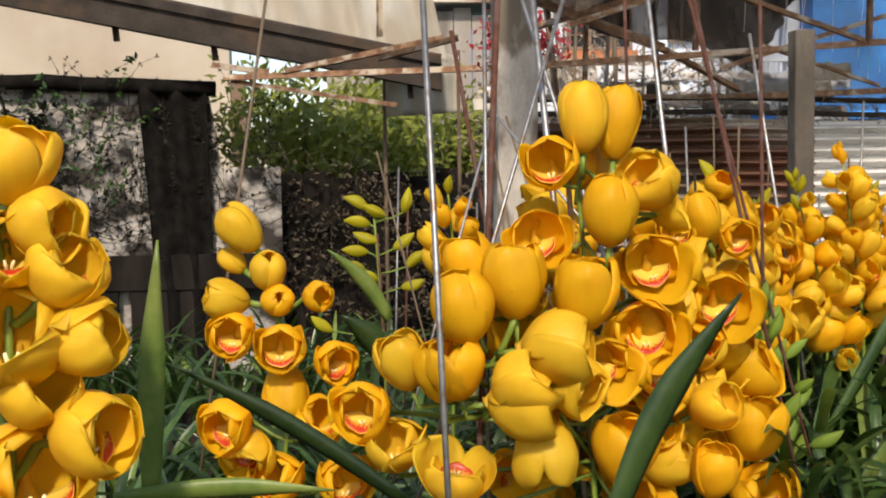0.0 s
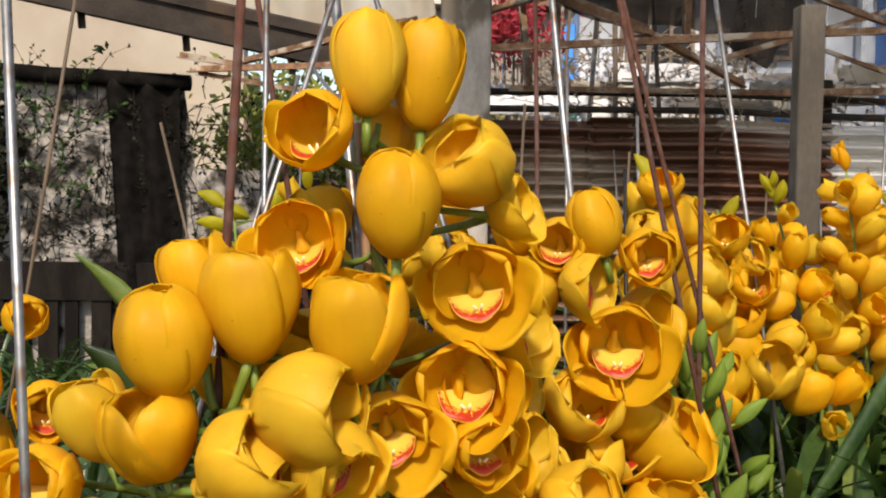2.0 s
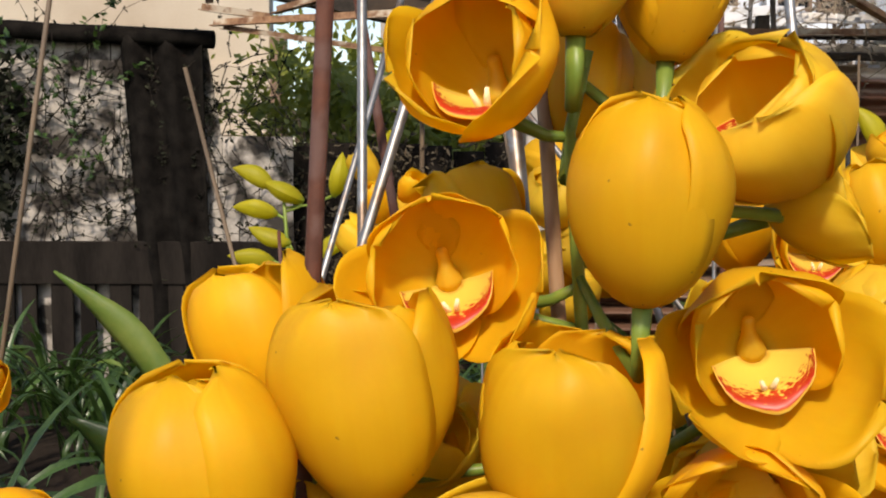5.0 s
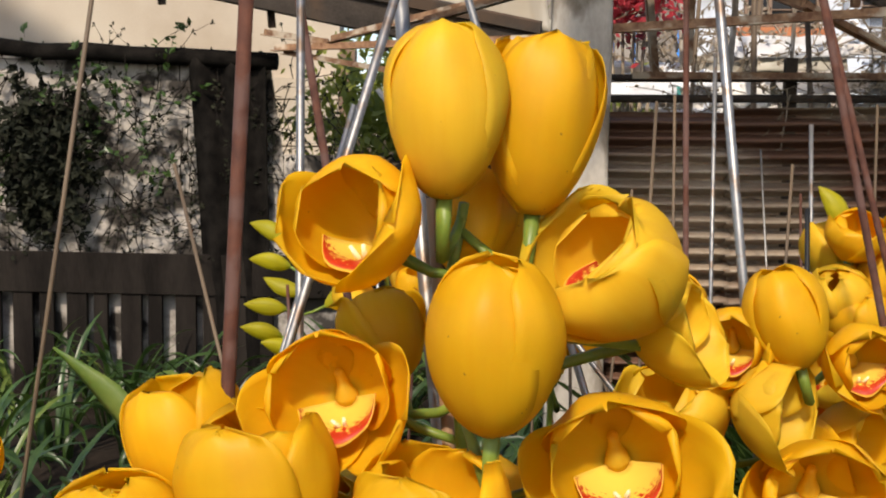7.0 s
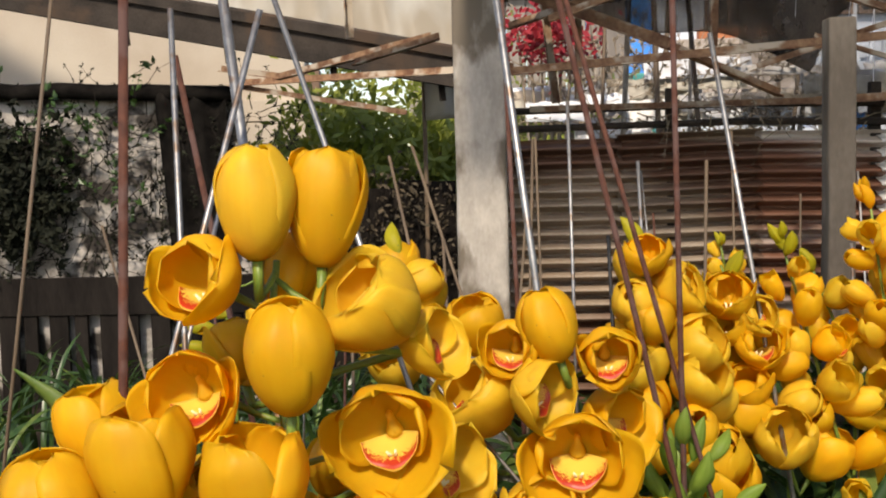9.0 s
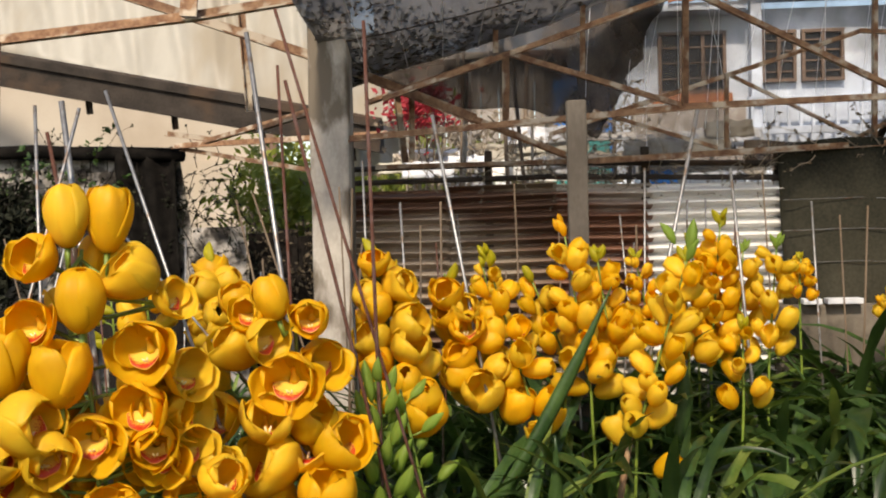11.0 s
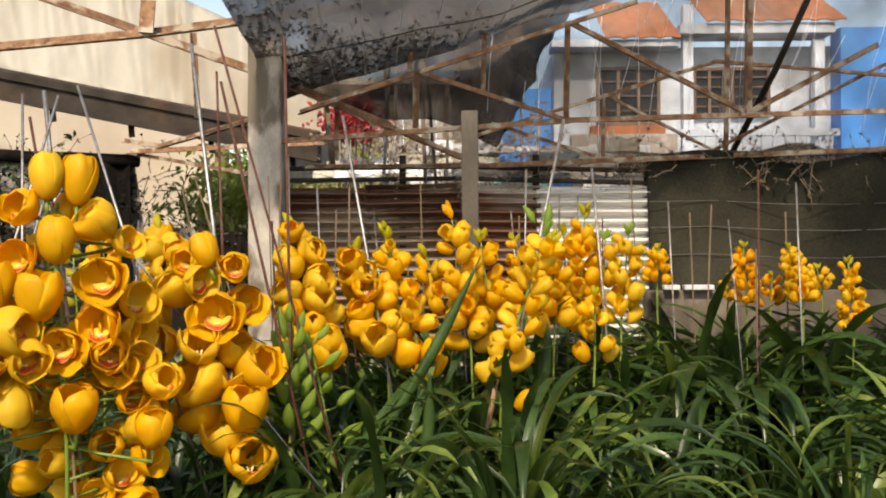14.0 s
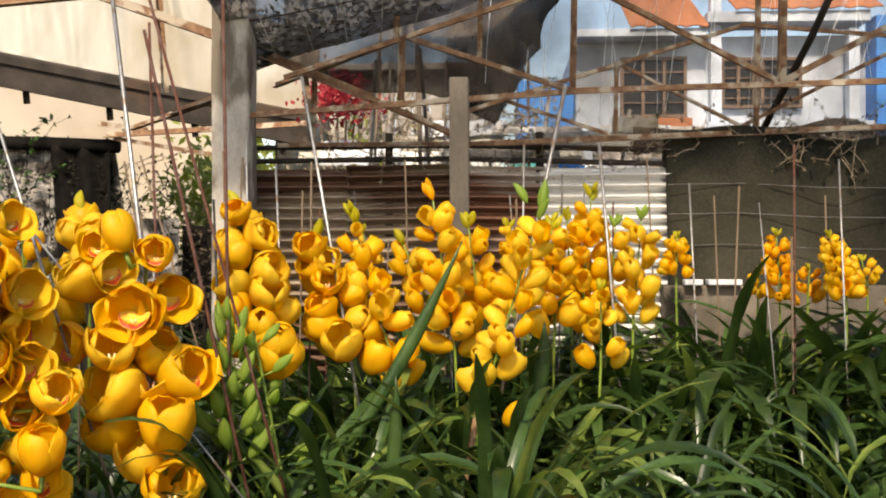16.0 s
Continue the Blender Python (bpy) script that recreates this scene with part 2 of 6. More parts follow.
# darker copy of the concrete: roof shade put into the colour, with pale worn patches
CONCRETE_SHADED = mat("shaded_concrete", (0.075, 0.064, 0.052), (0.125, 0.108, 0.09), 7, 0.9, bump=0.5, wear=(0.28, 0.25, 0.21), amount=0.25, stretch=(1, 1, 0.4))
CURTAIN = mat("shade_curtain", (0.015, 0.015, 0.011), (0.050, 0.046, 0.032), 1.6, 0.9, bump=0.5, fine=60, spec=0.1)
VALANCE = meshwork(mat("brown_net", (0.10, 0.07, 0.045), (0.20, 0.145, 0.10), 9, 0.9, bump=0.3, wear=(0.03, 0.022, 0.016), amount=0.45), 0.80)
# dark brown concrete with a few paler patches, for the low wall
CONCRETE_BROWN = mat("dark_brown_concrete", (0.075, 0.062, 0.048), (0.14, 0.118, 0.092), 5, 0.9, bump=0.4, wear=(0.20, 0.17, 0.135), amount=0.2)
SHADENET = meshwork(mat("shade_net", (0.050, 0.038, 0.030), (0.125, 0.10, 0.08), 7, 0.9, bump=0.2, wear=(0.020, 0.015, 0.012), amount=0.5, stretch=(1.6, 1, 0.7)), 0.76)
THINNET = meshwork(mat("thin_net", (0.07, 0.068, 0.066), (0.16, 0.155, 0.15), 2, 0.9, bump=0.1), 0.30)
ROOFNET = meshwork(thin(mat("roof_net", (0.22, 0.21, 0.205), (0.44, 0.425, 0.41), 5, 0.9, bump=0.1, wear=(0.05, 0.045, 0.04), amount=0.25, stretch=(1.5, 0.4, 1)), (0.40, 0.39, 0.38), 0.5), 0.72)
ADDED_NET = meshwork(mat("added_shading_net", (0.10, 0.095, 0.09), (0.20, 0.19, 0.18), 2, 0.9, bump=0.1), 0.40)
PLASTER = mat("white_plaster", (0.72, 0.74, 0.77), (0.82, 0.83, 0.85), 2, 0.85, bump=0.15, wear=(0.66, 0.68, 0.71), amount=0.25)
HOUSE_WHITE = mat("house_whitewash", (0.58, 0.64, 0.73), (0.73, 0.78, 0.85), 1.2, 0.85, bump=0.15, wear=(0.40, 0.42, 0.45), amount=0.35)
BLUE = mat("blue_paint", (0.04, 0.25, 0.72), (0.06, 0.33, 0.82), 2, 0.6, bump=0.1)
TEAL = mat("teal_sheet", (0.03, 0.20, 0.18), (0.05, 0.27, 0.24), 3, 0.6)
TERRA = mat("terracotta", (0.52, 0.20, 0.09), (0.40, 0.14, 0.06), 5, 0.8, bump=0.4)
BRICKWALL = mat("stone_parapet", (0.42, 0.36, 0.31), (0.30, 0.25, 0.21), 6, 0.9, bump=0.5, wear=(0.55, 0.50, 0.45), amount=0.3)
GLASS_DARK, _nt, _b = node_mat("window_glass")
_b.inputs["Base Color"].default_value, _b.inputs["Roughness"].default_value = (0.016, 0.016, 0.018, 1), 0.25
_b.inputs["Specular IOR Level"].default_value = 0.25
FRAME_BROWN = mat("brown_frame", (0.15, 0.095, 0.065), (0.22, 0.145, 0.10), 8, 0.6)
BLACK = mat("black_plastic", (0.01, 0.01, 0.01), (0.02, 0.02, 0.02), 20, 0.5)


# ---- building helpers ----
def obj(name, bm, material, parent=None, label=""):
    me = bpy.data.meshes.new(name)
    bm.to_mesh(me)
    bm.free()
    if material:
        me.materials.append(material)
    ob = new(name, me)
    if parent is not None:
        ob.parent = parent
    return tagged(ob, label)


def smooth(ob):
    ob.data.polygons.foreach_set("use_smooth", [True] * len(ob.data.polygons))
    return ob


def part(name, bm, material, parent, label=""):
    return obj(name, bm, material, parent, label)


def thing(name, at, label, category, group="", kind=""):
    e = new(name)
    e.location = at
    e.empty_display_size = 0.1
    bpy.context.view_layer.update()
    return tagged(e, label, category, group, kind)


def box(bm, lo, hi, bevel=0.0):
    x0, y0, z0 = lo
    x1, y1, z1 = hi
    v = [bm.verts.new(p) for p in ((x0, y0, z0), (x1, y0, z0), (x1, y1, z0), (x0, y1, z0), (x0, y0, z1), (x1, y0, z1), (x1, y1, z1), (x0, y1, z1))]
    fs = [bm.faces.new([v[i] for i in q]) for q in ((3, 2, 1, 0), (4, 5, 6, 7), (0, 1, 5, 4), (1, 2, 6, 5), (2, 3, 7, 6), (3, 0, 4, 7))]
    if bevel:
        es = {e for f in fs for e in f.edges}
        bmesh.ops.bevel(bm, geom=list(es), offset=bevel, segments=2, affect="EDGES", profile=0.6)
    return bm


def boxed(lo, hi, bevel=0.0):
    return box(bmesh.new(), lo, hi, bevel)


def tube(bm, pts, radii, sides=8, cap=True):
    """A tube along points, with a radius at each."""
    rings = []
    pts = [Vector(p) for p in pts]
    side = None
    for i, p in enumerate(pts):
        d = (pts[min(i + 1, len(pts) - 1)] - pts[max(i - 1, 0)]).normalized()
        if side is None:
            side = d.orthogonal().normalized()
        side = (side - d * side.dot(d)).normalized()
        up = d.cross(side)
        rings.append([bm.verts.new(p + (side * math.cos(a) + up * math.sin(a)) * radii[i]) for a in [2 * math.pi * k / sides for k in range(sides)]])
    for a, b in zip(rings, rings[1:]):
        for k in range(sides):
            bm.faces.new((a[k], a[(k + 1) % sides], b[(k + 1) % sides], b[k]))
    if cap:
        bm.faces.new(rings[0][::-1])
        bm.faces.new(rings[-1])
    return bm


def bar(bm, a, b, w, d=None):
    """An angle iron from a to b: two flanges at right angles."""
    a, b = Vector(a), Vector(b)
    d = d or w
    ax = (b - a).normalized()
    up = Vector((0, 0, 1)) if abs(ax.z) < 0.8 else Vector((1, 0, 0))
    s = ax.cross(up).normalized()
    u = s.cross(ax)
    t = w * 0.16
    prof = [(-w / 2, -w / 2), (w / 2, -w / 2), (w / 2, -w / 2 + t), (-w / 2 + t, -w / 2 + t), (-w / 2 + t, w / 2), (-w / 2, w / 2)]
    r = [[bm.verts.new(p + u * q[0] + s * q[1] * d / w) for q in prof] for p in (a, b)]
    n = len(prof)
    for k in range(n):
        bm.faces.new((r[0][k], r[0][(k + 1) % n], r[1][(k + 1) % n], r[1][k]))
    bm.faces.new(r[0][::-1])
    bm.faces.new(r[1])
    bmesh.ops.recalc_face_normals(bm, faces=bm.faces)
    return bm


def sheet(bm, nu, nv, fn, uv=False, thick=0.0):
    """A grid of nu x nv cells whose points fn(u, v) gives, u and v from 0 to 1; with thick, a closed shell with a back and a rim."""
    lay = bm.loops.layers.uv.verify() if uv else None
    pts = [[Vector(fn(i / nu, j / nv)) for j in range(nv + 1)] for i in range(nu + 1)]
    front = [[bm.verts.new(p) for p in row] for row in pts]

    def face(vs, ids):
        f = bm.faces.new(vs)
        f.smooth = True
        if uv:
            for lp, (a, b) in zip(f.loops, ids):
                lp[lay].uv = (a / nu, b / nv)
    if thick:
        back = []
        for i in range(nu + 1):
            row = []
            for j in range(nv + 1):
                du = pts[min(i + 1, nu)][j] - pts[max(i - 1, 0)][j]
                dv = pts[i][min(j + 1, nv)] - pts[i][max(j - 1, 0)]
                n = du.cross(dv)
                row.append(bm.verts.new(pts[i][j] - (n.normalized() * thick if n.length > 1e-12 else Vector())))
            back.append(row)
    for i in range(nu):
        for j in range(nv):
            ids = ((i, j), (i + 1, j), (i + 1, j + 1), (i, j + 1))
            face([front[a][b] for a, b in ids], ids)
            if thick:
                face([back[a][b] for a, b in ids[::-1]], ids[::-1])
    if thick:
        ring = [(i, 0) for i in range(nu)] + [(nu, j) for j in range(nv)] + [(i, nv) for i in range(nu, 0, -1)] + [(0, j) for j in range(nv, 0, -1)]
        for a, b in zip(ring, ring[1:] + ring[:1]):
            face([front[b[0]][b[1]], front[a[0]][a[1]], back[a[0]][a[1]], back[b[0]][b[1]]], (b, a, a, b))
    return bm


def mix3(a, b, t):
    return tuple(x + (y - x) * t for x, y in zip(a, b))


# ---- orchid flowers ----
def bez(p, t):
    a, b, c, d = p
    s = 1 - t
    return a * s ** 3 + 3 * b * s * s * t + 3 * c * s * t * t + d * t ** 3


def tepal(az, L, rad, width, nu, nv, lift=0.0, curl=0.0, seed=0, point=0.38, thick=0.0, uv=True, bm=None, wave=1.0, crown=0.75, depth=1.0):
    """One sepal or petal: a broad pointed blade that lies on a cup round +z. rad: the cup's radii from foot to mouth, in parts of L."""
    bm = bm or bmesh.new()

    def fn(u, v):
        s = u * 2 - 1
        w = width * L * (math.sin(math.pi * min(1, 0.05 + 0.95 * v) ** 1.15) ** point if v < 0.999 else 0.03)
        r = bez(rad, v) * L * (1 + lift) + 0.0008
        h = bez((0.0, 0.16, crown, 1.0), v) * L * depth
        a = max(-1.5, min(1.5, s * w / max(r, width * L * 0.55)))
        wob = noise.noise(Vector((az * 3 + s * 1.3, v * 2.2, seed))) * 0.13 * L * v + noise.noise(Vector((az + s * 3.5, v * 4, seed + 9))) * 0.03 * L * v
        wob *= wave
        r2 = r + curl * L * s * s * v + wob
        return Vector((r2 * math.cos(az + a), r2 * math.sin(az + a), h + 0.03 * L * (s * s) * (0.4 if curl > 0 else -0.4) * v))
    return sheet(bm, nu, nv, fn, uv, thick)


# cups from nearly shut to wide: radii along the blade
CUPS = {
    "shut": (0.10, 0.48, 0.60, 0.14),
    "tulip": (0.10, 0.42, 0.62, 0.33),
    "half": (0.10, 0.46, 0.62, 0.34),
    "cup": (0.10, 0.48, 0.64, 0.40),
    "open": (0.12, 0.56, 0.72, 0.62),
}
# open flowers: the upper sepal bends over as a hood, the lower two spread
FORMS = {
    "half": ((0.10, 0.48, 0.66, 0.26), (0.10, 0.48, 0.66, 0.40)),
    "cup": ((0.10, 0.50, 0.66, 0.30), (0.10, 0.48, 0.68, 0.46)),
    "open": ((0.12, 0.60, 0.72, 0.50), (0.12, 0.56, 0.80, 0.76)),
}
CROWNS = {"shut": 0.86, "tulip": 0.76, "half": 0.84, "cup": 0.84, "open": 0.80}
DEPTHS = {"half": 0.9, "cup": 0.84, "open": 0.70}
FLOWER_PARTS = {}


def flower_meshes(kind, petal, seed):
    """The shared meshes of one kind of flower, 1 m long: name, mesh."""
    key = (kind, petal.name, seed)
    if key in FLOWER_PARTS:
        return FLOWER_PARTS[key]
    rad = CUPS[kind]
    hood, spread = FORMS.get(kind, (rad, rad))
    rnd = random.Random(seed * 7 + len(kind))
    out = []

    def keep(name, bm, material):
        me = bpy.data.meshes.new(name)
        bm.to_mesh(me)
        bm.free()
        me.materials.append(material)
        me.polygons.foreach_set("use_smooth", [True] * len(me.polygons))
        out.append((name, me))
    wide = {"shut": 0.56, "tulip": 0.58, "half": 0.66, "cup": 0.72, "open": 0.74}[kind]
    jit = 0.04 if kind in ("shut", "tulip") else 0.06
    for k in range(3):
        az = math.pi / 2 + k * 2 * math.pi / 3 + rnd.uniform(-0.12, 0.12)
        keep("sepal", tepal(az, 1.0, tuple(x * rnd.uniform(1 - jit, 1 + jit) for x in (spread if k else hood)), wide, 14, 18, 0.03, rnd.uniform(0.0, 0.12) if kind in ("open", "half", "cup") else rnd.uniform(-0.05, 0.01), seed + k, 0.44 if kind in ("shut", "tulip") else 0.30, 0.006, wave=0.7 if kind in ("shut", "tulip") else 0.7, crown=CROWNS.get(kind, 0.75), depth=DEPTHS.get(kind, 1.0)), petal)
    for k in (0, 1):
        az = math.pi / 2 + (1 if k else -1) * (1.05 + rnd.uniform(-0.1, 0.1))
        keep("petal", tepal(az, 0.96, tuple(x * rnd.uniform(0.95 - jit, 0.95 + jit) for x in rad), wide * 0.95, 14, 18, -0.03, rnd.uniform(-0.08, 0.03), seed + 5 + k, 0.44 if kind in ("shut", "tulip") else 0.30, 0.006, wave=0.7 if kind in ("shut", "tulip") else 0.7, crown=CROWNS.get(kind, 0.75), depth=DEPTHS.get(kind, 1.0)), petal)
    if kind in ("half", "cup", "open"):
        # lip: a broad scoop on the lower side with a turned-out rim; a pair of pale ridges inside it
        reach = {"half": 0.33, "cup": 0.35, "open": 0.37}[kind]
        deep = DEPTHS.get(kind, 1.0)

        def lipfn(u, v):
            s = u * 2 - 1
            th = s * 1.45
            rho = 0.09 + (reach - 0.13) * math.sin(math.pi * 0.5 * min(1.0, v * 1.25))
            out = max(0.0, (v - 0.62) / 0.38)
            drop = 0.13 * out ** 1.4 * math.cos(th)
            wav = 0.014 * math.sin(s * 9 + seed) * out
            return Vector((rho * 1.18 * math.sin(th), -0.01 - rho * math.cos(th) - drop - wav, bez((0.05, 0.26, 0.60, 0.60), v) * deep * (1 - 0.14 * s * s) + wav))
        keep("lip", sheet(bmesh.new(), 14, 10, lipfn, True, 0.012), LIP)
        bm = bmesh.new()
        tube(bm, [(0, 0, -0.02), (0, 0.02, 0.02), (0, 0.13, 0.06), (0, 0.20, 0.10), (0, 0.23, 0.14), (0, 0.22, 0.175)], [0.13, 0.115, 0.060, 0.050, 0.052, 0.030], 12)
        keep("column", bm, COLUMN)
        bm = bmesh.new()
        for k in (-1, 1):
            tube(bm, [(k * 0.03, -(reach - 0.08), 0.34 * deep), (k * 0.034, -(reach - 0.09), 0.47 * deep), (k * 0.06, -(reach - 0.15), 0.57 * deep)], [0.014, 0.026, 0.016], 7)
        keep("crest", bm, ANTHER)
    FLOWER_PARTS[key] = out
    return out


WHOLE = {}


def whole_flower(kind, petal, seed):
    """A flower far off, as one mesh 1 m long."""
    key = (kind, petal.name, seed)
    if key not in WHOLE:
        rad = CUPS[kind]
        bm = bmesh.new()
        rnd = random.Random(seed)
        wide = 0.54 if kind in ("shut", "tulip") else 0.62
        for k in range(3):
            tepal(math.pi / 2 + k * 2 * math.pi / 3 + rnd.uniform(-0.2, 0.2), 1.0, tuple(x * rnd.uniform(0.82, 1.16) for x in rad), wide, 6, 8, 0.05, 0.0, seed + k, point=0.42, bm=bm, wave=0.9, crown=CROWNS.get(kind, 0.75), depth=DEPTHS.get(kind, 1.0))
        for k in (-1, 1):
            tepal(math.pi / 2 + k * 1.05, 0.95, rad, wide, 5, 7, -0.06, 0.0, seed + 9 + k, point=0.42, bm=bm, wave=0.9, crown=CROWNS.get(kind, 0.75), depth=DEPTHS.get(kind, 1.0))
        me = bpy.data.meshes.new("flower")
        n0 = len(bm.faces)
        if kind in ("half", "cup", "open"):
            def lipfn(u, v):
                s = u * 2 - 1
                lift = 0.3 * s * s * (0.35 + 0.6 * v)
                return Vector((s * 0.34, -(bez((0.03, 0.26, 0.30, 0.5), v) - lift * 0.5), bez((0.05, 0.2, 0.62, 0.60), v) + lift * 0.4))
            sheet(bm, 6, 5, lipfn, True)
        bm.faces.ensure_lookup_table()
        for f in bm.faces[n0:]:
            f.material_index = 1
        bm.to_mesh(me)
        bm.free()
        me.materials.append(petal)
        me.materials.append(LIP)
        me.polygons.foreach_set("use_smooth", [True] * len(me.polygons))
        WHOLE[key] = me
    return WHOLE[key]


BUDS = {}


def bud_mesh(material, seed):
    key = (material.name, seed)
    if key not in BUDS:
        bm = bmesh.new()

        def fn(u, v):
            a = u * 2 * math.pi
            r = 0.21 * math.sin(math.pi * min(0.995, 0.03 + v * 0.97)) ** 0.75 * (1 + 0.10 * math.cos(3 * a + seed)) * (1.15 - 0.35 * v)
            return Vector((r * math.cos(a) + 0.10 * math.sin(v * 2.6), r * math.sin(a), v))
        sheet(bm, 12, 9, fn, True)
        me = bpy.data.meshes.new("bud")
        bm.to_mesh(me)
        bm.free()
        me.materials.append(material)
        BUDS[key] = me
    return BUDS[key]


def facing(at, face, size, roll=0.0):
    """A pose whose +z looks along face and whose +y points as far up as it can."""
    z = Vector(face).normalized()
    up = Vector((0, 0, 1)) if abs(z.z) < 0.95 else Vector((0, 1, 0))
    y = (up - z * up.dot(z)).normalized()
    x = y.cross(z)
    m = Matrix((x, y, z)).transposed().to_4x4()
    return Matrix.Translation(at) @ m @ pose(0, 0, 0, 0, 0, roll) @ Matrix.Diagonal((size, size, size, 1))


def on(parent, ob, m):
    ob.parent = parent
    ob.matrix_parent_inverse = parent.matrix_world.inverted()
    ob.matrix_basis = m
    return ob


def near_flower(plant, stem_at, at, face, size, kind, petal=PETAL, roll=0.0, seed=0, fat=1.0):
    """A flower with all its parts; at: its middle."""
    m = facing(Vector(at) - Vector(face).normalized() * size * 0.5, face, size, roll)
    foot = m.translation
    bm = bmesh.new()
    st, f = Vector(stem_at), Vector(face).normalized()
    c = foot - f * size * 0.35
    pts = [st.lerp(c, 0.0), st.lerp(c, 0.4) - Vector((0, 0, 0.004)), c, foot - f * size * (0.015 if kind in ("half", "cup", "open") else -0.012)]
    tube(bm, pts, [0.0040, 0.0048, 0.0060, 0.0074], 8)
    fl = smooth(part("flower", bm, STEM, plant))
    fl.matrix_parent_inverse = plant.matrix_world.inverted()
    sc = Matrix.Diagonal((fat, fat, 1, 1))
    for name, me in flower_meshes(kind, petal, seed % 5):
        o = new(name, me)
        o.parent = fl
        o.matrix_basis = m @ sc
    return fl


def far_flower(plant, at, face, size, kind, petal, roll, seed):
    o = new("flower", whole_flower(kind, petal, seed % 6))
    thin_x, thin_y = 0.66 + 0.06 * (seed % 5), 0.64 + 0.05 * (seed * 3 % 5)
    return on(plant, o, facing(Vector(at) - Vector(face).normalized() * size * 0.5, face, size, roll) @ Matrix.Diagonal((thin_x, thin_y, 1, 1)))


def bud(plant, at, face, size, material, seed=0, root=None):
    if root is not None:
        f = Vector(face).normalized()
        stalk(plant, [root, Vector(root).lerp(Vector(at), 0.6) - f * 0.006, Vector(at) + f * size * 0.05], 0.0022, 0.0030, name="bud_stalk")
    o = new("bud", bud_mesh(material, seed % 3))
    slim = 0.86 if material is GREEN_BUD else 1.0
    return on(plant, o, facing(at, face, size, seed * 57.0) @ Matrix.Diagonal((slim, slim, 1, 1)))


def stalk(plant, pts, r0, r1, material=None, name="stem"):
    bm = bmesh.new()
    n = len(pts)
    tube(bm, pts, [r0 + (r1 - r0) * i / (n - 1) for i in range(n)], 8)
    o = smooth(part(name, bm, material or STEM, plant))
    o.matrix_parent_inverse = plant.matrix_world.inverted()
    return o


def curve_pts(a, b, n=7, bow=(0, 0, 0)):
    a, b, w = Vector(a), Vector(b), Vector(bow)
    return [a.lerp(b, i / (n - 1)) + w * math.sin(math.pi * i / (n - 1)) for i in range(n)]


LEAVES = {}


def leaf_mesh(k, material):
    """A strap leaf 1 m long that rises along +z and arches over to +x."""
    key = (k, material.name)
    if key not in LEAVES:
        rnd = random.Random(k * 11 + 3)
        arch, wid, twist = 0.55 + 0.22 * (k % 7), rnd.uniform(0.016, 0.026), rnd.uniform(-0.9, 0.9)
        bm = bmesh.new()
        n = 12
        p, ang = Vector((0, 0, 0)), rnd.uniform(0.05, 0.18)
        line = []
        for i in range(n + 1):
            line.append((p.copy(), ang))
            p = p + Vector((math.sin(ang), 0, math.cos(ang))) / n
            ang += arch * (0.06 + 0.30 * (i / n) ** 1.3)
        rows = []
        for i, (q, a) in enumerate(line):
            v = i / n
            w = wid * (0.55 + 0.6 * math.sin(math.pi * min(1, v * 1.15 + 0.1))) if v < 0.75 else wid * 1.05 * max(0.03, (1 - v) / 0.25) ** 0.7
            t = twist * v
            nrm = Vector((-math.cos(a), 0, math.sin(a)))
            s = Vector((0, 1, 0)) * math.cos(t) + nrm * math.sin(t)
            up = nrm * math.cos(t) - Vector((0, 1, 0)) * math.sin(t)
            rows.append([bm.verts.new(q + s * w * c + up * w * (0.32 * abs(c))) for c in (-1, -0.5, 0, 0.5, 1)])
        for a, b in zip(rows, rows[1:]):
            for c in range(4):
                f = bm.faces.new((a[c], a[c + 1], b[c + 1], b[c]))
                f.smooth = True
        me = bpy.data.meshes.new("leaf")
        bm.to_mesh(me)
        bm.free()
        me.materials.append(material)
        LEAVES[key] = me
    return LEAVES[key]


def tuft(plant, at, count, length, rnd, spread=0.10, pale=0.12):
    for i in range(count):
        az = rnd.uniform(0, 2 * math.pi)
        r = spread * rnd.random() ** 0.5
        o = new("leaf", leaf_mesh(rnd.randrange(14), LEAF_PALE if rnd.random() < pale else LEAF))
        s = length * rnd.uniform(0.7, 1.15)
        on(plant, o, Matrix.Translation((at[0] + r * math.cos(az), at[1] + r * math.sin(az), at[2])) @ pose(0, 0, 0, 0, rnd.uniform(-4, 12), math.degrees(az)) @ Matrix.Diagonal((s, s * rnd.uniform(0.9, 1.3), s, 1)))


def blade(plant, base, tip, width, material=None, bow=(0, 0, 0)):
    """One stiff upright leaf from base to tip."""
    pts = curve_pts(base, tip, 11, bow)
    way = (Vector(tip) - Vector(base)).normalized()
    side = way.cross(Vector((0, 1, 0.15))).normalized()
    nrm = side.cross(way)
    bm = bmesh.new()

    def fn(u, v):
        c = u * 2 - 1
        w = width * (0.6 + 0.4 * math.sin(math.pi * min(1, v * 1.1))) * (1 if v < 0.6 else max(0.02, (1 - v) / 0.4) ** 0.6)
        p = pts[min(10, int(round(v * 10)))]
        return p + side * c * w * 0.5 + nrm * abs(c) * w * 0.22
    o = part("leaf", sheet(bm, 4, 10, fn, thick=0.0012), material or LEAF, plant)
    o.matrix_parent_inverse = plant.matrix_world.inverted()
    return o


def orchid(at, label, leaves, length, seed, spread=0.1, pale=0.12):
    p = thing("orchid_plant", at, label, "orchid", "orchids in rows")
    tuft(p, at, leaves, length, random.Random(seed), spread, pale)
    return p


